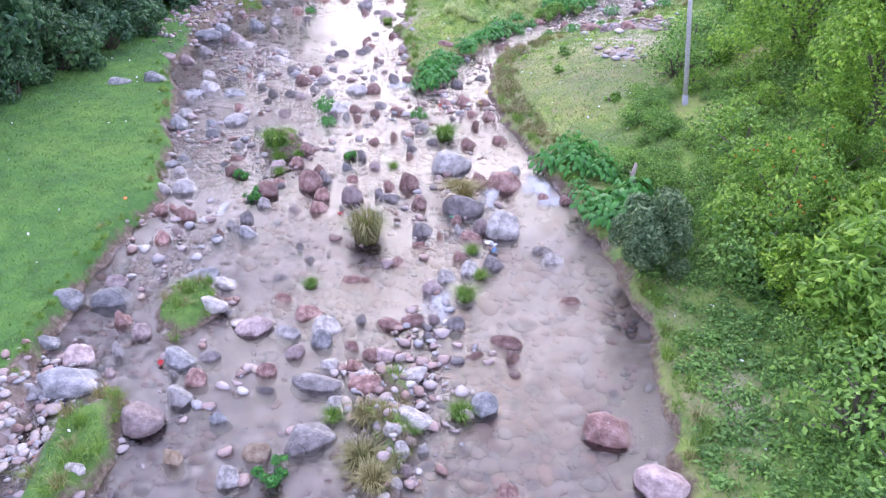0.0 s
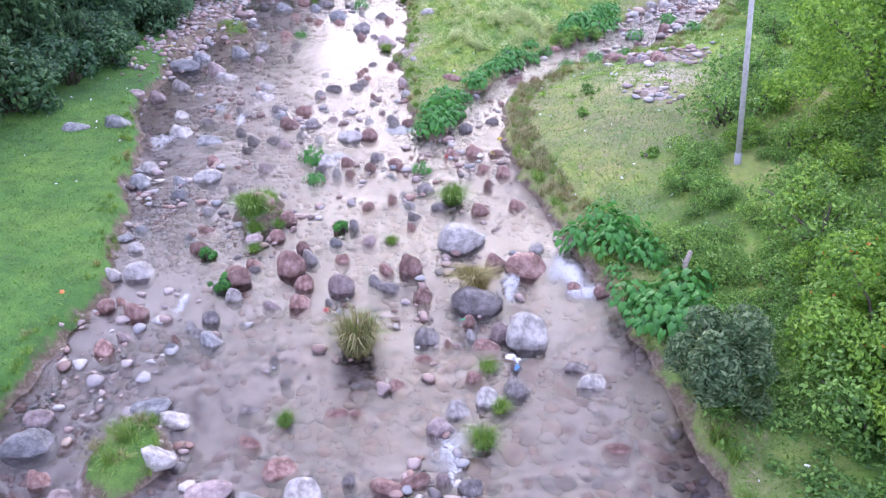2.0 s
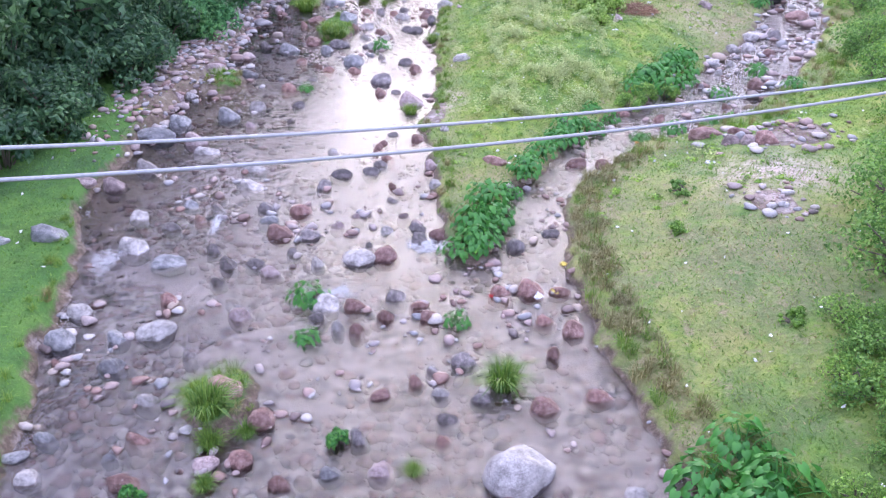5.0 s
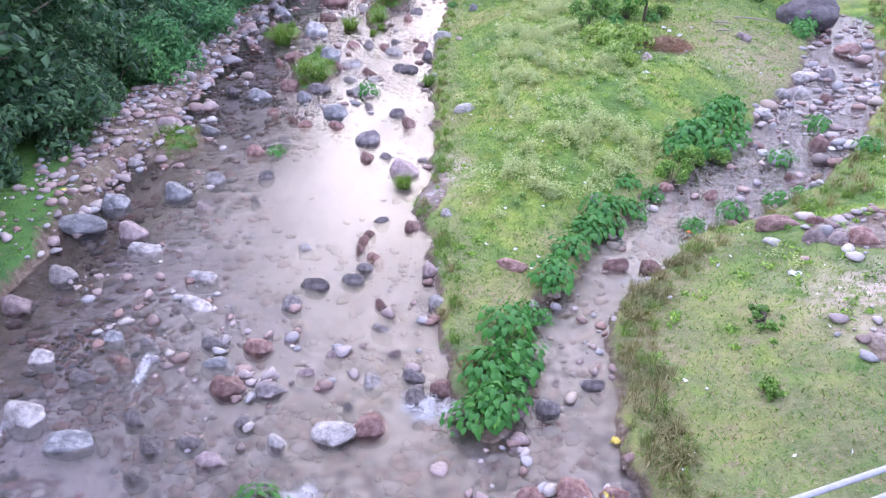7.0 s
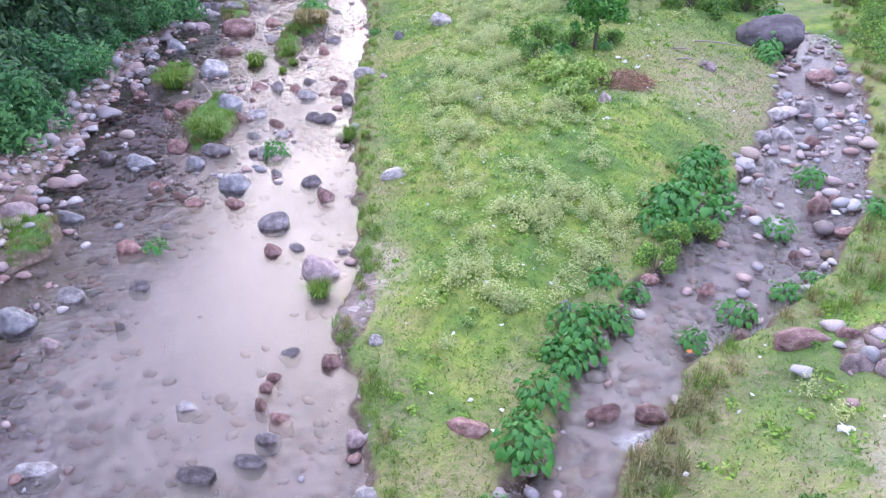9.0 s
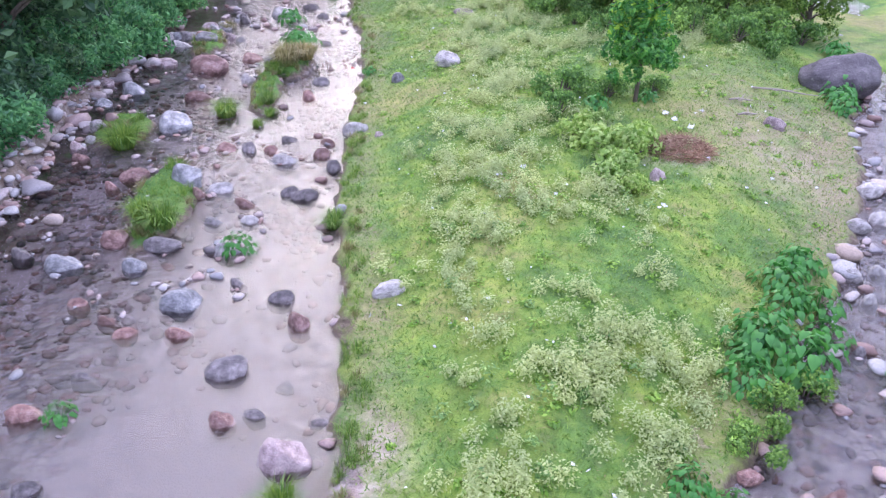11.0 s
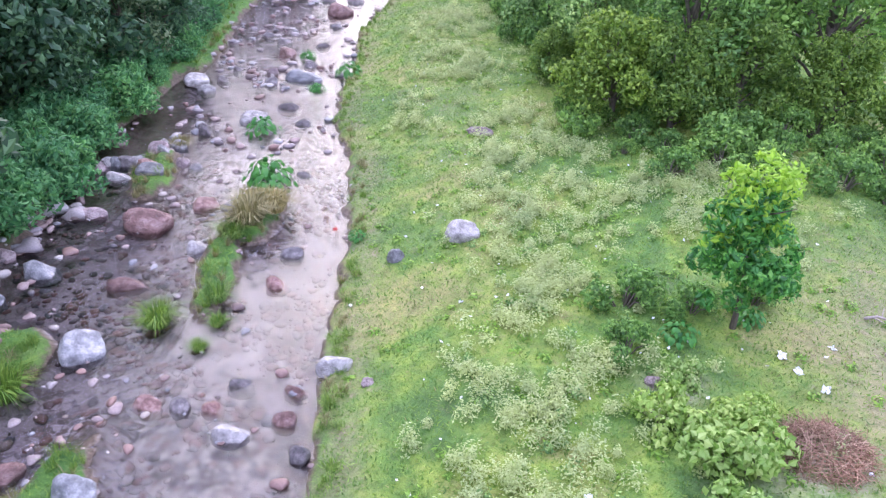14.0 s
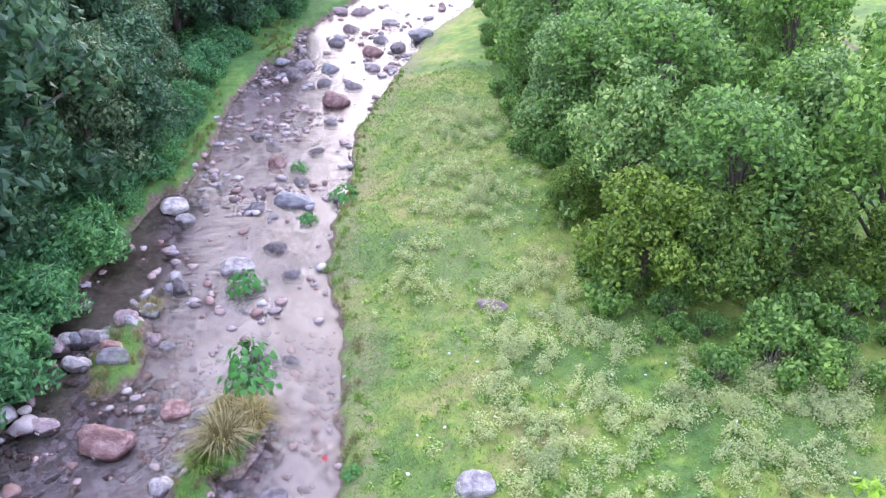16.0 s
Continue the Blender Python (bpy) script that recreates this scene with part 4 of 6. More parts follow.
def weeds(name, seed, n, each, keep, material, tall, spread, leaf, label):
    r = np.random.default_rng(seed)
    x, y = r.uniform(-2, 14, n * 30), r.uniform(29, 84, n * 30)
    ok = r.uniform(size=len(x)) < keep(x, y)
    x, y = x[ok][:n], y[ok][:n]
    m = len(x)
    big = r.uniform(0.5, 1.25, m)
    c = np.repeat(np.stack([x, y, height(x, y)], 1), each, 0)
    k = np.repeat(big, each)[:, None]
    d = r.normal(size=(m * each, 3))
    d[:, 2] = np.abs(d[:, 2]) + 0.25
    d /= np.linalg.norm(d, axis=1)[:, None]
    p = c + d * k * r.uniform(0.35, 1.0, m * each)[:, None] * np.array([spread, spread, tall])
    tagged(new(name, leaf_mesh(name, p, d + [0, 0, 0.9], leaf, material, r, 2.3, 0.1)), label, "weeds", kind="stuff")


# stands of weed in the meadow: x, y, half width
WEED_STANDS = ((4.0, 59.3, 1.5), (6.1, 56.3, 1.2), (2.8, 51.9, 1.0), (1.4, 50.0, 0.8), (1.2, 46.3, 0.9), (1.9, 45.8, 0.7), (0.8, 44.9, 0.7), (1.9, 44.4, 0.8), (0.7, 43.1, 0.8), (0.9, 42.0, 0.7),
               (3.4, 44.1, 0.9), (4.0, 43.3, 0.6), (2.0, 57.7, 0.9), (4.2, 56.2, 1.2), (2.9, 55.2, 1.2), (3.0, 53.0, 1.0), (7.4, 56.6, 1.5), (9.4, 56.8, 1.4), (7.7, 54.9, 0.9),
               (0.3, 63.3, 0.9), (2.6, 59.0, 0.8), (3.5, 61.5, 1.2), (0.8, 35.8, 0.9), (1.8, 38.4, 1.3), (3.2, 39.2, 1.2), (3.4, 37.6, 0.9), (1.6, 47.6, 1.2), (2.4, 68.0, 1.5), (3.6, 48.8, 1.0), (2.9, 74.0, 1.6))


def weed_ground(x, y):
    k = 0 * x
    for cx, cy, q in WEED_STANDS:
        k = np.maximum(k, np.exp(-1.1 * (np.hypot(x - cx, (y - cy) * 0.85) / q) ** 2))
    k = 0.9 * k * smooth(-0.5, 0.6, wave(x, y, 2.2, 7.0) + 0.5 * wave(x, y, 5.5, 3.0)) + 0.009 * smooth(0.0, 0.6, wave(x, y, 0.8, 2.0))
    return np.where((inland(x, y) > 0.7) & (lawn(x, y) > 0), np.clip(k, 0, 1), 0)


weeds("pale_weeds", 111, 1500, 110, weed_ground, WEED_LEAF, 0.46, 0.25, 0.028, "pale feathery green weeds growing in the meadow")
weeds("sage_weeds", 114, 260, 44, weed_ground, LEAF_SAGE, 0.3, 0.22, 0.036, "sage green weeds growing among the pale ones")
weeds("low_weeds", 112, 800, 26, lambda x, y: np.where(inland(x, y) > 0.4, 0.10 + 0.5 * weed_ground(x, y), 0) * (lawn(x, y) > 0), LEAF_BRIGHT, 0.12, 0.2, 0.045, "low green weeds in the meadow turf")


weeds_right = np.random.default_rng(113)


def bank_weeds(n):
    """Rank weeds over the sloping bank beside the near pool."""
    r = weeds_right
    x, y = r.uniform(3.8, 7.2, n * 3), r.uniform(6.5, 17.5, n * 3)
    ok = (inland(x, y) > 0.35) & (wave(x, y, 1.9, 1.0) + r.normal(size=len(x)) * 0.4 > -0.15)
    x, y = x[ok][:n], y[ok][:n]
    c = np.repeat(np.stack([x, y, height(x, y)], 1), 30, 0)
    d = r.normal(size=(len(c), 3))
    d[:, 2] = np.abs(d[:, 2]) + 0.2
    d /= np.linalg.norm(d, axis=1)[:, None]
    p = c + d * r.uniform(0.2, 1, len(c))[:, None] * [0.24, 0.24, 0.24]
    tagged(new("bank_weeds", leaf_mesh("bank_weeds", p, d + [0, 0, 1], 0.045, LEAF_MID, r, 2.0, 0.1)), "rank green weeds covering the sloping bank", "weeds", kind="stuff")


bank_weeds(760)


def brush_heap():
    r = np.random.default_rng(121)
    v, f = [], []
    for _ in range(1000):
        a, q = r.uniform(0, 6.283), math.sqrt(r.uniform(0, 1))
        p = np.array([0.85 * q * math.cos(a), 0.75 * q * math.sin(a), 0.36 * (1 - q * q) * r.uniform(0.3, 1) + 0.02])
        d = r.normal(size=3) * [1, 1, 0.35]
        d *= r.uniform(0.12, 0.3) / np.linalg.norm(d)
        tv, tf = tube([(p - d).tolist(), p.tolist(), (p + d + [0, 0, 0.02]).tolist()], [0.006, 0.005, 0.002], 3)
        k = len(v)
        v += tv
        f += [[i + k for i in q2] for q2 in tf]
    ob = new("twig_pile", mesh_of("twig_pile", v, f, BRUSH, False))
    ob.matrix_world = pose(6.5, 46.9, spot(6.5, 46.9))
    tagged(ob, "heap of dead red-brown twigs on the meadow", "brush pile", kind="stuff")


brush_heap()


# ---- cobbles ----
def cobble_material():
    m, n, l, b = shader("stream cobble", 0.55)
    geo = n.new("ShaderNodeNewGeometry")
    col = ramp(n, l, geo.outputs["Random Per Island"], [(0.0, (0.12, 0.11, 0.115)), (0.2, (0.25, 0.155, 0.135)), (0.38, (0.36, 0.33, 0.33)), (0.55, (0.30, 0.21, 0.195)), (0.72, (0.23, 0.235, 0.255)), (0.9, (0.42, 0.405, 0.40)), (1.0, (0.33, 0.26, 0.21))])
    grain = ramp(n, l, noise_of(n, l, 24, 4, 0.7), [(0.3, (0.62, 0.61, 0.6)), (0.7, (1.25, 1.24, 1.22))])
    l.new(blend(n, l, 0.8, col, grain, "MULTIPLY"), b.inputs["Base Color"])
    relief(n, l, b, noise_of(n, l, 30, 4, 0.7), 0.4, 0.02)
    return m


COBBLE = cobble_material()


def wet_material():
    m, n, l, b = shader("wet bed stone", 0.45)
    geo = n.new("ShaderNodeNewGeometry")
    col = ramp(n, l, geo.outputs["Random Per Island"], [(0.0, (0.06, 0.055, 0.058)), (0.22, (0.19, 0.10, 0.08)), (0.4, (0.14, 0.125, 0.12)), (0.58, (0.26, 0.15, 0.125)), (0.75, (0.11, 0.115, 0.125)), (0.88, (0.34, 0.31, 0.30)), (1.0, (0.25, 0.20, 0.16))])
    grain = ramp(n, l, noise_of(n, l, 16, 4, 0.7), [(0.3, (0.6, 0.6, 0.6)), (0.7, (1.3, 1.28, 1.25))])
    l.new(blend(n, l, 0.8, col, grain, "MULTIPLY"), b.inputs["Base Color"])
    return m


WET = wet_material()


def cobbles(name, seed, n, region, keep, s0, s1, rise, ball, label, on_bed=False):
    r = np.random.default_rng(seed)
    x0, x1, y0, y1 = region
    x, y = r.uniform(x0, x1, n * 10), r.uniform(y0, y1, n * 10)
    ok = r.uniform(size=len(x)) < keep(x, y)
    x, y = x[ok][:n], y[ok][:n]
    m = len(x)
    u, f = ball
    w = s0 + (s1 - s0) * r.uniform(0, 1, m) ** 2.2
    g = height(x, y)
    top = g if on_bed else np.maximum(g, 0)
    v = u[None] * (1 + 0.45 * np.sin(u[None] @ r.normal(size=(m, 3, 3)) * 2.2).mean(2, keepdims=True))
    v = v * (np.stack([w, w * r.uniform(0.5, 0.95, m), w * r.uniform(0.3, 0.6, m)], 1)[:, None, :] / 2)
    a = r.uniform(0, 6.283, m)
    ca, sa = np.cos(a)[:, None], np.sin(a)[:, None]
    v = np.stack([v[:, :, 0] * ca - v[:, :, 1] * sa, v[:, :, 0] * sa + v[:, :, 1] * ca, v[:, :, 2]], 2)
    v += np.stack([x, y, top + rise * w], 1)[:, None, :]
    faces = (f[None] + (np.arange(m) * len(u))[:, None, None]).reshape(-1, 3)
    tagged(new(name, mesh_of(name, v.reshape(-1, 3), faces, WET if on_bed else COBBLE)), label, "cobbles", kind="stuff")


def riffle(x, y):
    """Where stones break the water."""
    d = inland(x, y)
    k = smooth(-0.15, 0.55, wave(x, y, 0.85, 8.0) + 0.25 * wave(x, y, 2.6, 3.0)) + 0.15 * smooth(0.9, 0.1, -d)
    calm_pool = np.exp(-(((x + 4.2) / 2.6) ** 2 + ((y - 37.5) / 4.5) ** 2)) + np.exp(-(((x - 2.0) / 1.4) ** 2 + ((y - 13.0) / 3.5) ** 2))
    return np.where((d < 0.1) & (d > -6) & ((x < 1.5) | (y > 21)), np.clip(k - 1.2 * calm_pool, 0, 1), 0)


cobbles("cobbles", 131, 1150, (-11, 13, 7, 60), lambda x, y: riffle(x, y) * np.where(y < 34, 1, 0.6), 0.09, 0.34, 0.08, ICO2, "small rounded cobbles breaking the water")
cobbles("far_cobbles", 132, 500, (-10, 4, 60, 98), lambda x, y: riffle(x, y), 0.14, 0.5, 0.10, ICO2, "rounded cobbles in the upper stream")
cobbles("bed_cobbles", 133, 11000, (-10, 10, 6, 62), lambda x, y: np.where(inland(x, y) < -0.2, np.clip(smooth(-0.3, 0.5, wave(x, y, 0.9, 2.5) + 0.4 * wave(x, y, 2.9, 0.5)) , 0.10, 1) * (1 - 0.93 * np.exp(-(((x + 4.4) / 3.0) ** 2 + ((y - 37.0) / 6) ** 2) ** 2)), 0), 0.06, 0.40, 0.07, ICO1, "submerged cobbles on the stream bed", True)
cobbles("shore_cobbles", 134, 1100, (-13.5, -9, 29, 66), lambda x, y: np.where(inland(x, y) > -0.4, stony(x, y), 0), 0.10, 0.42, 0.12, ICO2, "grey and pink cobbles along the shore")
cobbles("gravel_spit", 135, 170, (-2.6, 0.2, 8.0, 13.5), lambda x, y: np.exp(-(((x + 1.0 - 0.12 * (y - 10)) / 0.75) ** 2 + ((y - 11) / 2.0) ** 2)), 0.07, 0.26, 0.14, ICO2, "loose pebbles piled between the boulders")
cobbles("bank_gravel", 136, 260, (-8.5, -6.2, 8.0, 13), lambda x, y: stony(x, y), 0.07, 0.25, 0.15, ICO2, "pale pebbles on the trodden bank")
cobbles("side_cobbles", 137, 60, (5, 12, 31, 37), lambda x, y: stony(x, y), 0.12, 0.45, 0.15, ICO2, "red and grey stones beside the side stream")
cobbles("sand_pebbles", 138, 35, (5, 8, 27, 30.2), lambda x, y: stony(x, y), 0.08, 0.4, 0.12, ICO2, "pinkish stones on a bare sandy patch")
cobbles("pool_stones", 139, 420, (0.2, 4.0, 7, 17), lambda x, y: np.where(inland(x, y) < -0.7, 0.6, 0), 0.16, 0.55, 0.04, ICO2, "red-brown and grey stones under the clear pool", True)
cobbles("upper_side_stones", 140, 150, (6, 21, 38, 60), lambda x, y: np.where((inland(x, y) < 0.2) & (x > 5), 0.8, 0), 0.12, 0.5, 0.06, ICO2, "rounded grey and red stones in the side stream")
taro(2.93, 20.58, 1.19)
taro(3.94, 20.27, 1.26)
taro(4.24, 19.44, 1.00)
taro(3.68, 18.10, 1.11)
taro(3.79, 17.23, 1.04)
taro(3.57, 19.08, 0.59)
taro(-0.78, 27.64, 0.91)
taro(-0.49, 28.70, 1.10)
taro(-3.91, 25.76, 0.85)
taro(-3.69, 24.35, 0.60)
taro(-0.79, 24.99, 0.61)
taro(0.30, 30.60, 0.67)
taro(0.96, 31.81, 1.06)
taro(1.46, 33.02, 1.00)
taro(2.42, 34.36, 1.07)
taro(3.26, 35.28, 0.84)
taro(3.31, 36.48, 0.73)
taro(6.24, 39.24, 1.79)
taro(5.64, 39.57, 1.32)
taro(7.33, 40.82, 1.03)
taro(7.99, 38.67, 0.88)
taro(10.01, 41.31, 0.88)
taro(7.03, 36.00, 0.79)
taro(5.70, 35.35, 0.84)
taro(4.55, 34.60, 0.68)
taro(-6.30, 38.89, 0.59)
taro(-4.24, 44.17, 0.88)
taro(10.48, 38.92, 0.80)
taro(2.02, 33.97, 0.91)
taro(-4.26, 60.14, 1.41)
taro(-4.91, 63.84, 1.19)
taro(-4.04, 58.65, 1.39)
taro(5.11, 50.13, 0.81)
taro(6.71, 50.58, 0.69)
taro(-2.14, 69.52, 1.14)
taro(-4.03, 72.34, 0.78)
taro(-3.36, 68.07, 0.71)
taro(-1.47, 55.84, 0.50)
taro(7.10, 39.98, 0.95)
taro(7.62, 42.34, 0.76)
taro(7.81, 36.50, 0.59)
herb(-2.66, 9.20, 0.89)
herb(5.30, 23.93, 0.69)
herb(4.68, 29.88, 0.97)
herb(4.19, 27.95, 0.60)
herb(-4.94, 18.97, 0.75)
herb(-2.67, 21.58, 0.58)
herb(-5.58, 20.26, 0.43)
tuft(-1.83, 16.75, 1.0, STRAW, 1.15)
tuft(-1.75, 17.0, 0.8, BLADE, 0.8)
tuft(-1.30, 9.45, 0.75, STRAW)
tuft(-1.07, 8.85, 0.57, STRAW)
tuft(-1.30, 10.50, 0.59, STRAW)
tuft(0.30, 10.57, 0.49, BLADE)
tuft(-2.86, 14.72, 0.37, BLADE)
tuft(0.49, 14.22, 0.54, BLADE)
tuft(0.67, 16.18, 0.39, BLADE)
tuft(-1.88, 10.51, 0.39, BLADE)
tuft(-0.51, 10.22, 0.38, BLADE)
tuft(0.82, 15.07, 0.37, BLADE)
tuft(-4.85, 21.90, 0.87, BLADE)
tuft(-5.11, 22.21, 0.59, BLADE)
tuft(-4.72, 21.42, 0.46, BLADE)
tuft(-4.21, 21.74, 0.40, BLADE)
tuft(-4.57, 20.57, 0.37, BLADE)
tuft(0.06, 23.14, 0.87, BLADE)
tuft(-1.41, 20.97, 0.33, BLADE)
tuft(0.55, 18.91, 0.65, STRAW)
tuft(-2.14, 45.19, 0.74, BLADE)
tuft(-1.68, 44.73, 0.41, BLADE)
tuft(-4.39, 56.84, 1.28, STRAW)
tuft(-4.75, 56.27, 0.86, BLADE)
tuft(-4.66, 53.39, 0.75, BLADE)
tuft(-4.52, 52.56, 0.48, BLADE)
tuft(-4.36, 57.70, 1.00, STRAW)
tuft(-4.77, 51.69, 0.46, BLADE)
tuft(-2.50, 36.79, 0.60, BLADE)
tuft(-6.03, 45.11, 1.00, BLADE)
tuft(-5.88, 52.72, 0.99, BLADE)
tuft(-8.40, 50.42, 1.17, BLADE)
tuft(-6.57, 45.37, 0.80, BLADE)
tuft(-3.78, 57.49, 1.03, STRAW)
tuft(-7.48, 62.84, 0.73, STRAW)
stone(1.00, 8.79, 0.38, 0.30, 0.15, 6, RED)
stone(3.37, 8.92, 0.90, 0.65, 0.33, -17, PINK)
stone(-0.73, 8.95, 0.23, 0.19, 0.12, 20, PALE)
stone(-5.65, 9.00, 0.35, 0.22, 0.11, -4, PALE)
stone(-0.47, 9.01, 0.18, 0.15, 0.10, -5, PINK)
stone(-3.34, 9.05, 0.37, 0.31, 0.27, 10, PALE)
stone(-0.60, 9.23, 0.27, 0.23, 0.17, -1, PINK)
stone(-0.75, 9.29, 0.23, 0.20, 0.10, 9, PALE)
stone(-4.33, 9.48, 0.34, 0.29, 0.24, 5, TAN)
stone(-0.67, 9.58, 0.25, 0.22, 0.18, 21, PALE)
stone(-3.03, 9.65, 0.49, 0.42, 0.22, 9, TAN)
stone(-2.42, 9.72, 0.37, 0.31, 0.18, -24, DARK)
stone(-7.02, 9.73, 0.28, 0.23, 0.11, -11, PALE)
stone(-0.31, 9.74, 0.24, 0.20, 0.13, 19, PALE)
stone(-0.82, 9.90, 0.33, 0.23, 0.12, 13, PALE)
stone(-2.17, 9.99, 0.82, 0.61, 0.30, 5, PALE)
stone(-6.54, 10.01, 0.22, 0.19, 0.09, 18, PALE)
stone(2.80, 10.17, 0.91, 0.77, 0.39, -23, RED)
stone(-1.06, 10.23, 0.23, 0.19, 0.09, 5, BLUE)
stone(-5.10, 10.31, 0.80, 0.68, 0.39, -13, PINK)
stone(-0.54, 10.41, 0.75, 0.46, 0.23, -24, PALE)
stone(-3.82, 10.50, 0.39, 0.31, 0.16, 20, BLUE)
stone(-1.10, 10.53, 0.25, 0.21, 0.17, -8, PALE)
stone(0.72, 10.71, 0.49, 0.42, 0.37, -19, BLUE)
stone(-1.87, 10.86, 0.38, 0.27, 0.14, 25, PALE)
stone(-4.66, 10.98, 0.50, 0.42, 0.31, -11, PALE)
stone(-1.23, 10.99, 0.30, 0.25, 0.12, -15, PINK)
stone(-7.20, 11.10, 0.30, 0.26, 0.23, 15, PALE)
stone(3.08, 11.15, 0.28, 0.18, 0.09, -12, DARK)
stone(-3.20, 11.22, 0.42, 0.21, 0.09, -1, DARK)
stone(-1.41, 11.35, 0.61, 0.46, 0.23, 12, RED)
stone(-2.29, 11.41, 1.00, 0.50, 0.24, 0, PALE)
stone(-6.70, 11.41, 1.20, 0.82, 0.41, 5, BLUE)
stone(-4.48, 11.49, 0.41, 0.35, 0.22, -9, RED)
stone(-0.51, 11.60, 0.50, 0.39, 0.19, 24, PALE)
stone(-6.12, 11.67, 0.19, 0.16, 0.14, 12, PINK)
stone(-4.95, 11.67, 0.27, 0.23, 0.12, 5, PALE)
stone(-3.27, 11.76, 0.42, 0.35, 0.19, 8, RED)
stone(-1.65, 11.88, 0.36, 0.30, 0.18, 23, RED)
stone(-2.09, 11.94, 0.46, 0.32, 0.16, -15, PALE)
stone(1.32, 12.11, 0.34, 0.29, 0.17, -2, RED)
stone(-5.00, 12.12, 0.74, 0.51, 0.25, -25, BLUE)
stone(-6.87, 12.16, 0.60, 0.48, 0.24, 13, PINK)
stone(-4.42, 12.18, 0.45, 0.29, 0.15, 10, DARK)
stone(-1.11, 12.19, 0.43, 0.36, 0.19, 2, PINK)
stone(0.60, 12.22, 0.43, 0.21, 0.09, 19, RED)
stone(-1.33, 12.24, 0.43, 0.35, 0.17, -23, RED)
stone(-2.82, 12.30, 0.41, 0.35, 0.18, 22, PINK)
stone(-6.16, 12.36, 0.32, 0.28, 0.24, -21, PALE)
stone(-1.78, 12.52, 0.30, 0.26, 0.14, -6, RED)
stone(-7.62, 12.58, 0.46, 0.39, 0.23, -2, BLUE)
stone(1.21, 12.63, 0.68, 0.38, 0.19, -17, RED)
stone(-2.35, 12.65, 0.42, 0.35, 0.24, -25, BLUE)
stone(-0.27, 12.83, 0.31, 0.26, 0.14, 11, DARK)
stone(-5.93, 12.90, 0.40, 0.34, 0.23, 13, PINK)
stone(-3.08, 12.96, 0.56, 0.36, 0.18, -16, PALE)
stone(-3.75, 13.10, 0.76, 0.51, 0.25, 15, PINK)
stone(-2.33, 13.12, 0.58, 0.45, 0.23, 17, PALE)
stone(0.24, 13.23, 0.41, 0.35, 0.21, 3, DARK)
stone(-1.06, 13.25, 0.57, 0.34, 0.17, 0, RED)
stone(-6.45, 13.35, 0.41, 0.35, 0.24, -17, RED)
stone(-0.62, 13.37, 0.50, 0.31, 0.16, 21, RED)
stone(-1.64, 13.41, 0.27, 0.23, 0.16, 13, DARK)
stone(-0.16, 13.42, 0.34, 0.29, 0.14, 17, PINK)
stone(-2.22, 13.42, 0.23, 0.19, 0.12, -8, DARK)
stone(-2.76, 13.60, 0.58, 0.37, 0.19, 24, RED)
stone(-4.73, 13.71, 0.69, 0.40, 0.20, -11, PALE)
stone(-7.78, 13.91, 0.66, 0.56, 0.28, -10, BLUE)
stone(2.65, 14.08, 0.47, 0.27, 0.13, -9, RED)
stone(-6.96, 14.15, 0.88, 0.59, 0.30, 12, BLUE)
stone(-3.38, 14.22, 0.45, 0.27, 0.14, -21, RED)
stone(-0.23, 14.62, 0.53, 0.45, 0.23, 24, PINK)
stone(-4.72, 14.74, 0.56, 0.40, 0.20, -16, PALE)
stone(-7.10, 14.79, 0.54, 0.40, 0.20, 9, PINK)
stone(-2.02, 14.93, 0.49, 0.25, 0.11, 9, RED)
stone(-1.66, 14.94, 0.30, 0.19, 0.09, 12, RED)
stone(0.07, 14.97, 0.42, 0.36, 0.21, 15, PALE)
stone(-3.51, 14.98, 0.49, 0.25, 0.11, 11, DARK)
stone(-5.23, 15.00, 0.69, 0.46, 0.24, 15, BLUE)
stone(0.60, 15.26, 0.43, 0.36, 0.24, -6, PALE)
stone(1.14, 15.55, 0.53, 0.45, 0.25, 1, DARK)
stone(-1.01, 15.65, 0.33, 0.26, 0.13, 12, RED)
stone(2.51, 15.71, 0.56, 0.42, 0.21, 18, PALE)
stone(-3.01, 15.77, 0.26, 0.22, 0.12, -3, DARK)
stone(0.40, 15.90, 0.41, 0.32, 0.16, 7, RED)
stone(2.30, 16.15, 0.58, 0.29, 0.15, 2, DARK)
stone(-3.36, 16.38, 0.21, 0.18, 0.13, -1, DARK)
stone(-0.58, 16.45, 0.40, 0.20, 0.10, 1, RED)
stone(-6.66, 16.69, 0.38, 0.32, 0.22, -20, RED)
stone(-5.38, 16.76, 0.36, 0.28, 0.14, -7, BLUE)
stone(0.66, 16.83, 0.60, 0.30, 0.13, -23, RED)
stone(-0.07, 16.92, 0.22, 0.19, 0.12, -4, RED)
stone(-5.39, 17.03, 0.19, 0.16, 0.15, 5, RED)
stone(-4.72, 17.03, 0.54, 0.44, 0.22, -18, BLUE)
stone(-0.50, 17.04, 0.52, 0.44, 0.30, 19, DARK)
stone(1.45, 17.07, 0.83, 0.71, 0.50, -9, PALE)
stone(-6.40, 17.12, 0.37, 0.27, 0.13, -8, PINK)
stone(0.37, 17.14, 0.26, 0.22, 0.20, -16, PALE)
stone(-5.02, 17.22, 0.41, 0.29, 0.15, -21, PALE)
stone(0.96, 17.23, 0.49, 0.42, 0.33, 14, PINK)
stone(-5.21, 17.42, 0.24, 0.20, 0.18, 5, PALE)
stone(0.33, 17.62, 0.27, 0.23, 0.20, -7, RED)
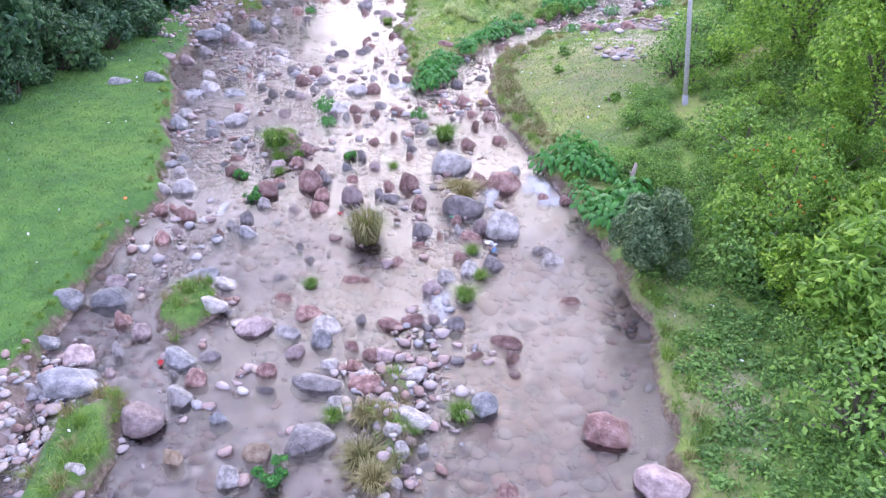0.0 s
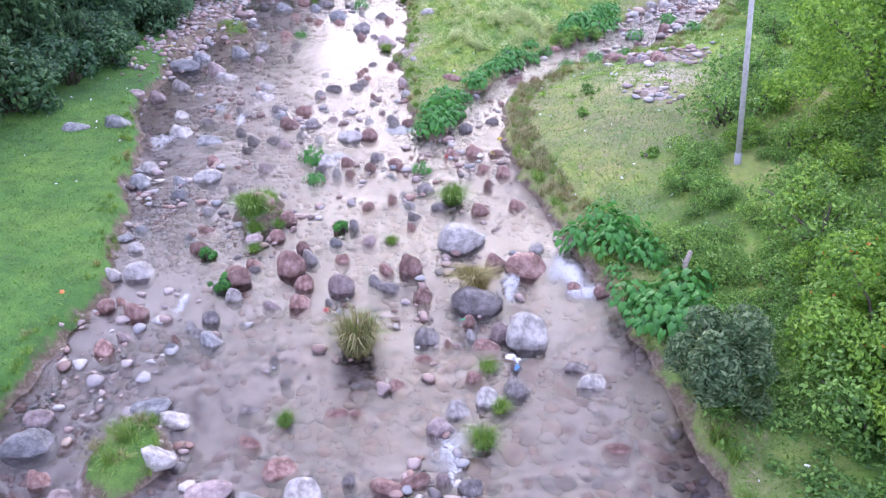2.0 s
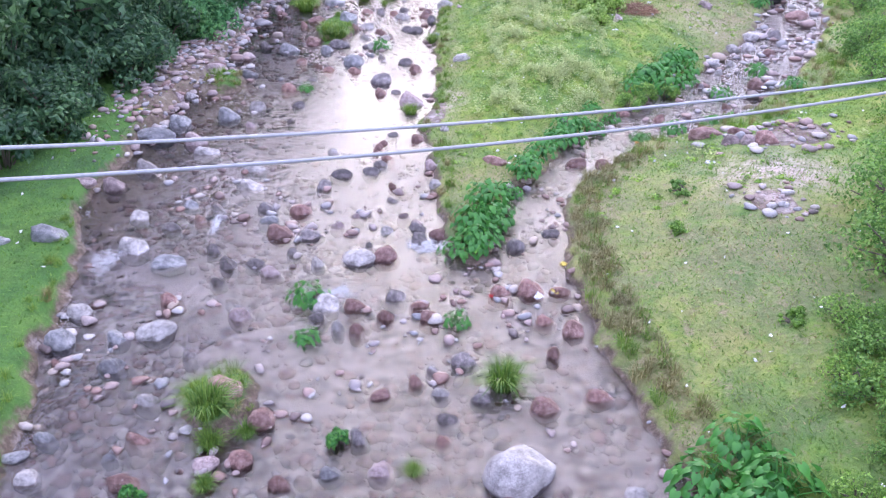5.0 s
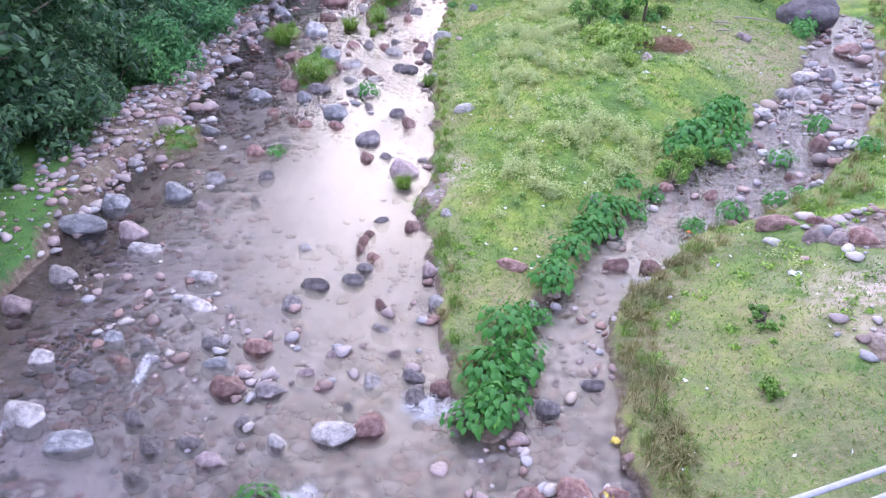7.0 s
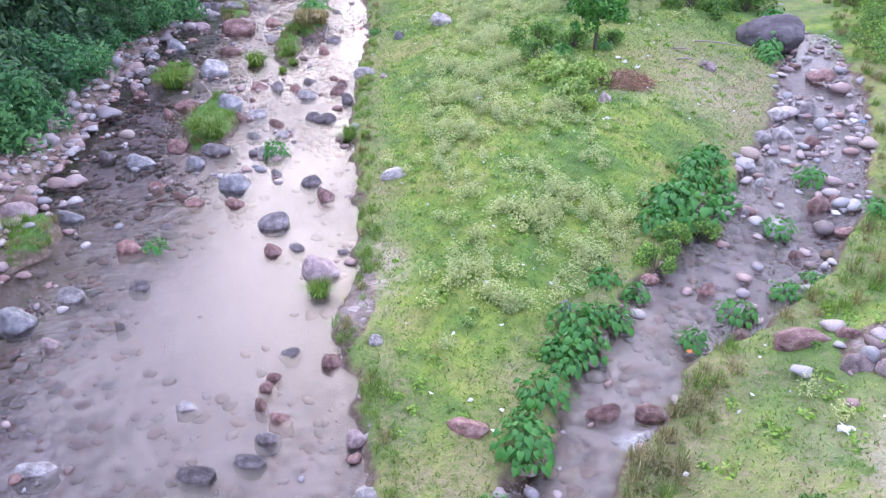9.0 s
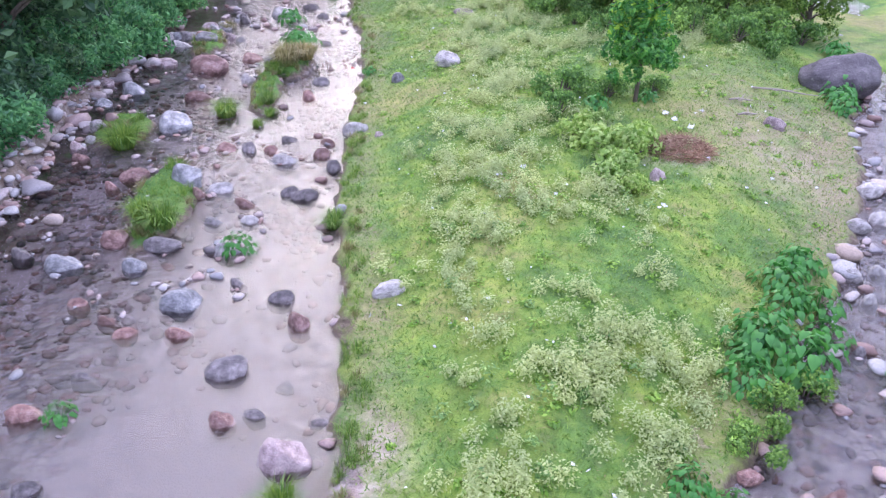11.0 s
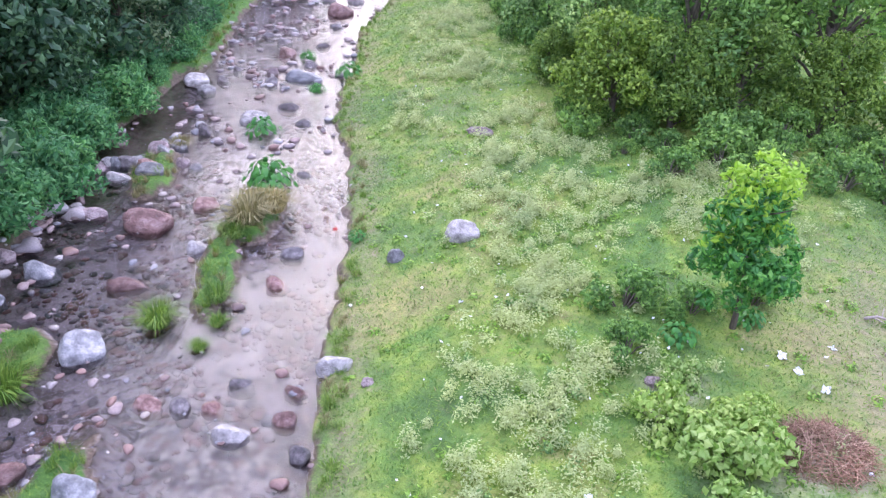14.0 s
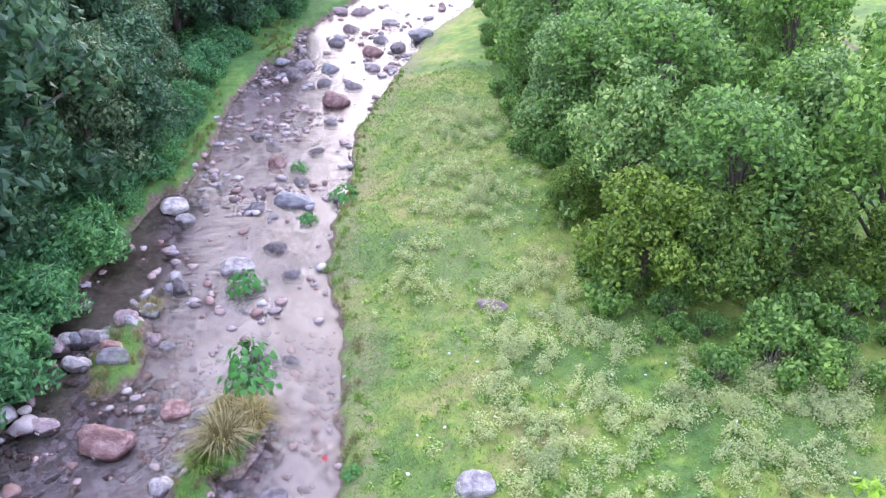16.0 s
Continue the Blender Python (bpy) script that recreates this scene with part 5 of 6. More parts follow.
stone(-4.89, 17.73, 0.37, 0.31, 0.22, 15, DARK)
stone(-6.45, 17.92, 0.52, 0.45, 0.30, 11, RED)
stone(-7.13, 18.13, 0.36, 0.31, 0.23, 15, RED)
stone(-3.76, 18.25, 0.42, 0.29, 0.14, -6, PINK)
stone(-3.16, 18.26, 0.48, 0.40, 0.26, 23, RED)
stone(0.51, 18.29, 1.12, 0.83, 0.41, 1, DARK)
stone(-2.56, 18.36, 0.27, 0.23, 0.12, -23, PALE)
stone(-6.87, 18.38, 0.31, 0.26, 0.13, -12, RED)
stone(-0.61, 18.49, 0.40, 0.34, 0.23, -19, RED)
stone(-4.60, 18.53, 0.35, 0.30, 0.20, 2, PALE)
stone(3.18, 18.70, 0.37, 0.31, 0.18, -17, RED)
stone(2.64, 18.90, 0.37, 0.32, 0.18, 22, RED)
stone(-1.33, 18.91, 0.63, 0.32, 0.16, -21, DARK)
stone(-5.01, 18.91, 0.30, 0.25, 0.12, -7, BLUE)
stone(-2.37, 18.92, 0.59, 0.50, 0.39, 10, PINK)
stone(-3.18, 19.00, 0.42, 0.36, 0.27, 14, RED)
stone(-1.62, 19.16, 0.42, 0.36, 0.19, -25, DARK)
stone(-4.65, 19.24, 0.65, 0.55, 0.36, -24, RED)
stone(-7.41, 19.29, 0.37, 0.31, 0.28, 11, PALE)
stone(-6.91, 19.51, 0.68, 0.58, 0.30, 11, PALE)
stone(-0.91, 19.63, 0.56, 0.47, 0.40, -6, RED)
stone(-3.59, 19.65, 0.68, 0.58, 0.49, -18, RED)
stone(-1.45, 19.66, 0.43, 0.36, 0.18, -23, RED)
stone(-4.39, 19.67, 0.35, 0.21, 0.10, 1, DARK)
stone(1.66, 19.71, 0.91, 0.77, 0.41, -23, RED)
stone(1.00, 19.88, 0.50, 0.42, 0.31, 9, RED)
stone(-4.45, 19.91, 0.42, 0.29, 0.14, 24, RED)
stone(-2.49, 20.09, 0.38, 0.29, 0.15, -8, RED)
stone(-3.22, 20.11, 0.45, 0.38, 0.27, -23, PALE)
stone(1.99, 20.58, 0.37, 0.31, 0.17, -13, PALE)
stone(-5.76, 20.59, 0.68, 0.41, 0.21, -3, RED)
stone(-7.35, 20.62, 0.40, 0.33, 0.17, 16, PALE)
stone(-3.42, 20.66, 0.42, 0.35, 0.20, 13, RED)
stone(-2.68, 20.88, 0.42, 0.30, 0.15, 7, BLUE)
stone(0.25, 20.89, 1.17, 0.99, 0.52, 13, PALE)
stone(-1.91, 20.97, 0.44, 0.33, 0.17, 7, PINK)
stone(-4.66, 20.98, 0.42, 0.36, 0.18, 12, PINK)
stone(-7.74, 21.04, 0.45, 0.25, 0.13, 20, BLUE)
stone(-4.14, 21.08, 0.40, 0.34, 0.25, -1, RED)
stone(-6.26, 21.10, 0.27, 0.17, 0.09, 1, BLUE)
stone(-5.94, 21.49, 0.60, 0.30, 0.13, -21, RED)
stone(-7.49, 21.51, 0.46, 0.26, 0.13, -19, BLUE)
stone(-2.32, 21.65, 0.32, 0.27, 0.24, -10, DARK)
stone(-0.94, 21.65, 0.32, 0.26, 0.13, 4, RED)
stone(-4.02, 22.00, 0.47, 0.40, 0.28, 20, RED)
stone(-0.90, 22.13, 0.43, 0.30, 0.15, -1, DARK)
stone(-4.74, 22.43, 0.67, 0.54, 0.27, -4, RED)
stone(-6.12, 22.46, 0.48, 0.33, 0.17, -16, PALE)
stone(0.77, 22.52, 0.55, 0.45, 0.23, -5, RED)
stone(-0.31, 22.71, 0.46, 0.27, 0.14, -1, DARK)
stone(-2.08, 22.76, 0.49, 0.27, 0.14, 18, RED)
stone(1.74, 22.82, 0.56, 0.37, 0.18, -2, RED)
stone(-1.04, 22.84, 0.37, 0.28, 0.14, 16, PALE)
stone(-1.49, 23.11, 0.30, 0.25, 0.19, 8, RED)
stone(-7.09, 23.37, 0.53, 0.41, 0.21, -6, BLUE)
stone(-8.16, 23.47, 0.23, 0.20, 0.12, 8, RED)
stone(-1.23, 23.51, 0.25, 0.19, 0.10, -1, PALE)
stone(-5.78, 23.73, 0.31, 0.26, 0.13, -1, DARK)
stone(-0.63, 23.79, 0.56, 0.45, 0.23, 13, DARK)
stone(1.04, 24.00, 0.28, 0.24, 0.21, -17, RED)
stone(-8.37, 24.06, 0.55, 0.47, 0.33, 2, BLUE)
stone(-7.36, 24.25, 0.48, 0.40, 0.20, -10, BLUE)
stone(-6.64, 24.45, 0.80, 0.53, 0.27, 20, PALE)
stone(-2.75, 24.67, 0.32, 0.27, 0.18, -17, RED)
stone(-3.13, 24.72, 0.27, 0.23, 0.20, -22, PALE)
stone(1.48, 24.73, 0.43, 0.36, 0.24, -8, RED)
stone(-8.42, 25.06, 0.49, 0.42, 0.24, -9, PALE)
stone(-3.59, 25.07, 0.44, 0.27, 0.14, 4, DARK)
stone(-5.17, 25.08, 0.47, 0.40, 0.21, -24, PINK)
stone(0.97, 25.09, 0.46, 0.34, 0.17, 7, RED)
stone(-1.34, 25.12, 0.46, 0.37, 0.19, 15, RED)
stone(-2.23, 25.13, 0.38, 0.33, 0.20, 15, RED)
stone(-3.47, 25.50, 0.56, 0.45, 0.23, -4, PALE)
stone(-2.89, 25.51, 0.50, 0.38, 0.20, 12, RED)
stone(-1.57, 25.59, 0.47, 0.24, 0.12, 15, RED)
stone(-6.70, 25.60, 0.51, 0.42, 0.22, -5, RED)
stone(-2.08, 25.83, 0.48, 0.39, 0.20, 14, DARK)
stone(0.10, 26.08, 0.51, 0.39, 0.20, 10, RED)
stone(1.35, 26.17, 0.51, 0.32, 0.16, 14, RED)
stone(0.74, 26.19, 0.60, 0.51, 0.28, -19, RED)
stone(-5.97, 26.37, 0.41, 0.25, 0.13, 1, DARK)
stone(-4.88, 26.78, 0.53, 0.37, 0.19, 12, PINK)
stone(-5.90, 27.00, 0.45, 0.38, 0.24, -25, DARK)
stone(-7.27, 27.07, 0.81, 0.40, 0.19, 10, BLUE)
stone(-11.23, 27.11, 0.83, 0.42, 0.22, 25, BLUE)
stone(-5.33, 27.13, 0.48, 0.34, 0.17, 25, DARK)
stone(-3.94, 27.16, 0.35, 0.29, 0.19, -5, PALE)
stone(-3.03, 27.35, 0.75, 0.53, 0.27, -3, PALE)
stone(-2.45, 27.56, 0.67, 0.49, 0.26, 18, RED)
stone(-10.11, 27.62, 0.85, 0.61, 0.32, -6, BLUE)
stone(-4.59, 27.64, 0.33, 0.27, 0.14, 20, DARK)
stone(-8.29, 27.65, 0.77, 0.57, 0.30, -6, PALE)
stone(-6.37, 27.69, 0.46, 0.38, 0.20, -4, DARK)
stone(-0.21, 27.92, 0.40, 0.34, 0.30, 21, TAN)
stone(-2.84, 28.03, 0.29, 0.22, 0.11, -20, DARK)
stone(0.52, 28.07, 0.46, 0.39, 0.23, 15, DARK)
stone(-1.73, 28.26, 0.40, 0.34, 0.21, 18, DARK)
stone(-4.30, 28.43, 0.66, 0.39, 0.20, 13, DARK)
stone(-5.06, 28.49, 0.69, 0.51, 0.27, -3, RED)
stone(-1.28, 28.54, 0.44, 0.37, 0.19, -14, RED)
stone(-2.52, 28.68, 0.36, 0.30, 0.15, 18, PALE)
stone(1.37, 28.70, 0.44, 0.28, 0.14, 2, DARK)
stone(-7.75, 28.73, 0.57, 0.29, 0.15, -19, DARK)
stone(-1.77, 28.86, 0.60, 0.32, 0.17, -22, DARK)
stone(-3.76, 28.93, 0.37, 0.23, 0.11, 16, PINK)
stone(-7.19, 29.18, 0.31, 0.26, 0.13, -4, RED)
stone(-5.43, 29.19, 0.65, 0.32, 0.14, 6, BLUE)
stone(-8.71, 29.24, 0.49, 0.33, 0.17, -1, PALE)
stone(-3.33, 29.44, 0.36, 0.18, 0.09, -3, PINK)
stone(-2.18, 29.55, 0.42, 0.21, 0.09, 14, PINK)
stone(-4.78, 29.67, 0.59, 0.45, 0.24, 22, RED)
stone(-5.63, 29.78, 0.60, 0.37, 0.20, -8, DARK)
stone(-6.91, 29.79, 0.39, 0.27, 0.13, -10, DARK)
stone(-7.62, 29.90, 0.43, 0.27, 0.14, -8, BLUE)
stone(-2.52, 30.30, 0.50, 0.25, 0.11, -24, DARK)
stone(-10.61, 30.64, 0.62, 0.31, 0.16, -9, PINK)
stone(-9.96, 30.93, 0.62, 0.53, 0.31, -2, PINK)
stone(-6.37, 31.04, 0.83, 0.42, 0.20, -24, PALE)
stone(-4.41, 31.09, 0.42, 0.35, 0.21, -6, DARK)
stone(-2.60, 31.19, 0.28, 0.24, 0.14, 4, RED)
stone(-1.44, 31.25, 0.42, 0.35, 0.22, 2, PALE)
stone(-4.08, 31.87, 0.64, 0.36, 0.19, -2, DARK)
stone(-9.53, 32.05, 0.61, 0.52, 0.32, 13, PALE)
stone(-3.30, 32.09, 0.54, 0.31, 0.17, -9, DARK)
stone(-6.55, 32.10, 0.72, 0.36, 0.19, 12, PALE)
stone(0.10, 32.30, 0.72, 0.39, 0.20, -8, RED)
stone(-1.65, 32.44, 0.36, 0.31, 0.27, 15, PINK)
stone(7.49, 32.51, 0.71, 0.59, 0.31, -17, RED)
stone(7.08, 32.59, 0.55, 0.45, 0.23, -11, PINK)
stone(-3.08, 32.60, 0.44, 0.32, 0.17, 15, DARK)
stone(3.23, 32.74, 0.57, 0.43, 0.22, -12, RED)
stone(2.43, 32.79, 0.62, 0.37, 0.19, 12, RED)
stone(6.67, 32.86, 0.56, 0.46, 0.24, -8, PINK)
stone(-2.92, 33.04, 0.43, 0.26, 0.13, -3, RED)
stone(-8.21, 33.26, 0.86, 0.43, 0.19, -2, PALE)
stone(-3.27, 33.38, 0.25, 0.21, 0.17, 4, RED)
stone(-4.51, 33.49, 0.42, 0.29, 0.14, 8, PALE)
stone(7.05, 33.85, 0.44, 0.32, 0.16, 4, RED)
stone(-3.23, 33.87, 0.33, 0.25, 0.12, -8, RED)
stone(6.31, 33.99, 1.16, 0.58, 0.26, 3, RED)
stone(-8.76, 34.03, 0.77, 0.62, 0.34, -14, PINK)
stone(-3.14, 34.15, 0.32, 0.25, 0.12, 25, RED)
stone(-10.03, 34.26, 1.28, 0.68, 0.37, -5, BLUE)
stone(-2.14, 34.46, 0.41, 0.34, 0.20, 19, RED)
stone(5.52, 34.72, 0.36, 0.29, 0.15, 23, RED)
stone(-1.34, 34.77, 0.27, 0.23, 0.14, -4, PALE)
stone(-2.92, 34.84, 0.44, 0.22, 0.10, 13, DARK)
stone(-7.43, 35.41, 0.42, 0.34, 0.17, 1, PINK)
stone(-9.68, 35.48, 0.72, 0.60, 0.33, 23, BLUE)
stone(2.32, 35.55, 0.26, 0.22, 0.20, 10, BLUE)
stone(-6.24, 35.90, 0.28, 0.20, 0.11, 13, DARK)
stone(-8.34, 36.14, 0.78, 0.66, 0.36, -14, BLUE)
stone(5.43, 36.29, 0.37, 0.32, 0.21, 20, RED)
stone(4.39, 36.83, 0.45, 0.33, 0.17, 11, RED)
stone(-7.60, 37.02, 0.59, 0.47, 0.26, -5, PALE)
stone(-6.28, 37.31, 0.46, 0.32, 0.17, 12, DARK)
stone(7.90, 37.52, 0.40, 0.30, 0.16, -13, RED)
stone(8.62, 37.53, 0.37, 0.25, 0.13, 22, TAN)
stone(-2.54, 37.64, 0.89, 0.69, 0.38, -24, PINK)
stone(-10.46, 37.77, 0.41, 0.31, 0.17, -7, PINK)
stone(-10.10, 38.07, 0.47, 0.32, 0.17, 16, PALE)
stone(9.51, 38.39, 0.65, 0.39, 0.20, -7, RED)
stone(-2.03, 38.48, 0.40, 0.20, 0.09, 1, DARK)
stone(-3.65, 38.58, 0.48, 0.40, 0.21, -19, RED)
stone(-3.15, 38.71, 0.42, 0.24, 0.13, -19, DARK)
stone(-6.89, 39.01, 0.65, 0.45, 0.24, 16, RED)
stone(7.61, 39.65, 0.33, 0.27, 0.14, 17, DARK)
stone(9.54, 39.87, 0.63, 0.54, 0.32, 8, RED)
stone(-3.78, 39.89, 0.77, 0.57, 0.31, 24, DARK)
stone(-6.23, 39.93, 0.53, 0.27, 0.12, -7, DARK)
stone(10.12, 40.12, 0.42, 0.35, 0.18, 9, RED)
stone(-8.78, 40.57, 0.82, 0.41, 0.21, -11, BLUE)
stone(-10.01, 40.80, 0.87, 0.66, 0.35, -11, PINK)
stone(-4.88, 41.06, 0.56, 0.35, 0.18, 1, RED)
stone(-5.87, 41.13, 0.48, 0.28, 0.15, 11, RED)
stone(-2.65, 41.21, 0.49, 0.41, 0.25, -23, RED)
stone(8.62, 41.23, 0.35, 0.30, 0.18, 8, PALE)
stone(-6.30, 41.56, 0.50, 0.27, 0.14, -15, RED)
stone(8.75, 42.09, 0.40, 0.34, 0.26, -23, PALE)
stone(-5.03, 42.10, 0.84, 0.64, 0.34, -5, BLUE)
stone(-3.08, 42.14, 0.58, 0.36, 0.20, 11, DARK)
stone(-7.10, 42.23, 0.44, 0.29, 0.15, 1, RED)
stone(9.37, 42.25, 0.46, 0.38, 0.20, 22, PALE)
stone(-0.87, 41.9, 0.80, 0.50, 0.22, 14, PALE)
stone(-4.04, 42.79, 0.41, 0.29, 0.15, -21, DARK)
stone(-6.32, 43.54, 0.52, 0.45, 0.28, 12, BLUE)
stone(-7.85, 43.72, 0.85, 0.53, 0.29, -4, BLUE)
stone(11.28, 43.77, 0.56, 0.41, 0.22, -11, RED)
stone(-4.58, 44.09, 0.33, 0.28, 0.25, -18, PALE)
stone(9.92, 44.15, 0.58, 0.49, 0.29, -5, PALE)
stone(-8.95, 44.26, 0.51, 0.39, 0.21, -11, DARK)
stone(-5.94, 44.42, 0.86, 0.49, 0.27, 3, DARK)
stone(10.70, 44.48, 0.66, 0.49, 0.26, -18, PALE)
stone(-7.03, 44.68, 0.63, 0.54, 0.30, 18, RED)
stone(5.45, 45.31, 0.42, 0.36, 0.27, 25, PINK)
stone(-4.16, 45.51, 0.47, 0.32, 0.16, -10, PALE)
stone(-5.00, 45.53, 0.53, 0.32, 0.16, -7, PALE)
stone(11.13, 45.94, 0.81, 0.61, 0.33, 25, PALE)
stone(12.21, 46.14, 0.69, 0.59, 0.37, -23, DARK)
stone(-4.42, 46.47, 0.70, 0.35, 0.16, -25, RED)
stone(-2.95, 46.68, 0.70, 0.40, 0.23, 18, DARK)
stone(-5.62, 46.90, 0.36, 0.31, 0.22, -23, RED)
stone(-3.37, 46.92, 0.51, 0.37, 0.20, 22, DARK)
stone(-5.14, 47.25, 0.70, 0.44, 0.22, 19, PALE)
stone(-5.96, 47.37, 0.88, 0.70, 0.35, -23, BLUE)
stone(-7.98, 47.67, 0.40, 0.32, 0.17, -18, RED)
stone(-7.51, 48.19, 0.80, 0.48, 0.25, 22, RED)
stone(-2.34, 48.28, 0.42, 0.36, 0.31, -22, DARK)
stone(4.25, 48.88, 0.38, 0.29, 0.15, -22, PINK)
stone(-3.69, 48.94, 0.76, 0.45, 0.25, -4, PALE)
stone(9.93, 49.05, 0.66, 0.49, 0.28, -14, PINK)
stone(14.18, 49.23, 1.11, 0.72, 0.40, 1, RED)
stone(-2.71, 49.29, 0.49, 0.42, 0.22, 11, RED)
stone(-9.33, 49.53, 0.51, 0.32, 0.17, 9, RED)
stone(-4.14, 49.73, 0.45, 0.33, 0.17, -13, RED)
stone(-4.78, 49.79, 0.42, 0.36, 0.26, 7, DARK)
stone(-5.41, 49.90, 0.64, 0.34, 0.19, -20, RED)
stone(-1.11, 49.92, 0.27, 0.23, 0.12, 5, PINK)
stone(-2.60, 50.11, 0.51, 0.30, 0.16, -25, RED)
stone(-9.63, 50.31, 0.48, 0.40, 0.21, 1, PINK)
stone(-3.70, 50.40, 0.57, 0.31, 0.16, 2, DARK)
stone(-1.80, 50.6, 0.80, 0.5, 0.30, 17, PALE)
stone(-9.34, 50.79, 0.49, 0.34, 0.18, 9, PALE)
stone(-9.20, 51.15, 0.55, 0.41, 0.22, 8, PALE)
stone(-7.20, 51.69, 0.96, 0.82, 0.47, 16, BLUE)
stone(-10.19, 52.15, 0.58, 0.36, 0.19, 14, PALE)
stone(-9.94, 53.86, 0.62, 0.39, 0.20, -22, BLUE)
stone(14.0, 53.3, 2.7, 2.0, 1.05, 11, SLATE)
stone(-3.37, 54.12, 0.54, 0.46, 0.25, -15, RED)
stone(-6.97, 54.37, 1.05, 0.52, 0.24, 5, RED)
stone(-0.47, 54.49, 0.45, 0.38, 0.30, -24, BLUE)
stone(1.16, 54.6, 0.85, 0.55, 0.42, 2, PALE)
stone(-9.24, 55.07, 0.90, 0.67, 0.37, -13, BLUE)
stone(-3.14, 55.51, 0.64, 0.40, 0.22, 5, DARK)
stone(-10.44, 55.82, 0.66, 0.42, 0.22, -17, PINK)
stone(-5.63, 55.94, 0.57, 0.49, 0.27, 7, PALE)
stone(-10.40, 57.30, 0.52, 0.39, 0.21, -9, PALE)
stone(-7.26, 57.36, 1.48, 0.95, 0.53, -16, RED)
stone(-4.25, 58.04, 0.68, 0.41, 0.20, 5, TAN)
stone(-8.92, 58.08, 0.83, 0.45, 0.24, -4, PINK)
stone(-5.01, 58.29, 0.83, 0.42, 0.21, 11, PALE)
stone(-5.85, 58.39, 0.75, 0.52, 0.26, 15, RED)
stone(-10.12, 59.78, 0.68, 0.43, 0.23, -18, PALE)
stone(-7.78, 60.17, 0.89, 0.55, 0.28, -3, BLUE)
stone(-3.13, 60.25, 0.70, 0.35, 0.15, -18, DARK)
stone(-8.89, 60.49, 0.94, 0.47, 0.21, -10, PALE)
stone(-7.96, 60.79, 0.76, 0.38, 0.19, -11, RED)
stone(2.26, 61.06, 0.90, 0.47, 0.23, -22, PINK)
stone(-6.66, 61.07, 0.46, 0.35, 0.17, -18, PALE)
stone(-7.09, 61.30, 0.47, 0.40, 0.25, 7, PINK)
stone(-8.06, 63.27, 0.40, 0.25, 0.13, -22, PALE)
stone(-6.86, 64.00, 0.59, 0.50, 0.36, -18, DARK)
stone(-3.56, 64.54, 0.71, 0.35, 0.18, -6, DARK)
stone(-5.34, 64.99, 1.11, 0.67, 0.34, 9, PALE)
stone(-4.23, 66.21, 0.93, 0.47, 0.21, -17, DARK)
stone(-7.66, 68.42, 0.75, 0.45, 0.23, -13, PALE)
stone(-5.25, 69.06, 0.61, 0.46, 0.24, 20, DARK)
stone(-8.19, 69.17, 0.99, 0.74, 0.42, 17, PALE)
stone(-3.98, 69.53, 1.65, 0.83, 0.36, -15, BLUE)
stone(-7.24, 69.53, 0.49, 0.36, 0.19, 5, DARK)
stone(-5.30, 70.19, 0.50, 0.43, 0.29, -23, PINK)
stone(-6.85, 70.82, 0.43, 0.32, 0.17, -21, DARK)
stone(-3.81, 71.15, 0.65, 0.49, 0.25, 25, DARK)
stone(-4.96, 72.80, 0.81, 0.68, 0.35, -10, RED)
stone(-3.47, 74.04, 0.70, 0.35, 0.15, 7, DARK)
stone(-5.30, 74.84, 0.71, 0.36, 0.19, 6, DARK)
stone(-6.15, 75.90, 0.68, 0.37, 0.19, -25, DARK)
stone(-2.93, 77.13, 0.91, 0.46, 0.20, -20, DARK)
stone(-2.92, 79.65, 1.39, 1.07, 0.57, -8, RED)
stone(-2.19, 81.93, 0.96, 0.49, 0.27, 2, DARK)
stone(-3.62, 82.47, 0.85, 0.50, 0.27, 8, DARK)
stone(-5.30, 83.83, 0.88, 0.73, 0.40, -22, DARK)
stone(-0.33, 84.51, 0.78, 0.45, 0.24, -23, PINK)
stone(-1.23, 84.55, 0.89, 0.52, 0.28, -17, DARK)
stone(-3.46, 84.65, 1.01, 0.67, 0.36, 8, BLUE)
stone(-4.83, 85.21, 1.08, 0.75, 0.41, 14, DARK)
stone(-6.09, 85.82, 0.91, 0.61, 0.33, 24, BLUE)
stone(-1.25, 87.46, 1.26, 0.79, 0.43, 0, RED)
stone(0.18, 87.89, 0.96, 0.80, 0.44, 23, DARK)
stone(-3.38, 89.29, 0.98, 0.65, 0.36, -10, DARK)
stone(-0.78, 89.71, 0.99, 0.58, 0.32, -22, DARK)
stone(1.54, 89.91, 1.53, 1.16, 0.64, -8, BLUE)
stone(-2.66, 92.20, 1.03, 0.69, 0.38, -8, PINK)
stone(-0.25, 93.37, 1.05, 0.53, 0.29, -5, DARK)
stone(-2.06, 96.21, 1.47, 0.74, 0.35, 24, PINK)
stone(-3.53, 96.32, 1.33, 0.66, 0.36, -25, PINK)

# a broken row of stones closing the backwater
r = np.random.default_rng(161)
KINDS = (PALE, BLUE, PINK, PALE, BLUE, DARK)
for k in range(11):
    x = -10.3 + 0.28 * k
    w = r.uniform(0.35, 0.85)
    stone(x, 60.9 + 0.15 * k + r.uniform(-0.5, 0.4), w, w * r.uniform(0.55, 0.85), w * r.uniform(0.3, 0.5), r.uniform(-30, 30), KINDS[k % 6])
cobbles("shore_stones", 162, 60, (-12, -7, 40, 59), lambda x, y: np.where(np.abs(x - np.interp(y, LEFT_Y, LEFT_X) - 0.4) < 1.2, 1.0, 0), 0.22, 0.85, 0.10, ICO2, "larger grey and pink stones along the shore")
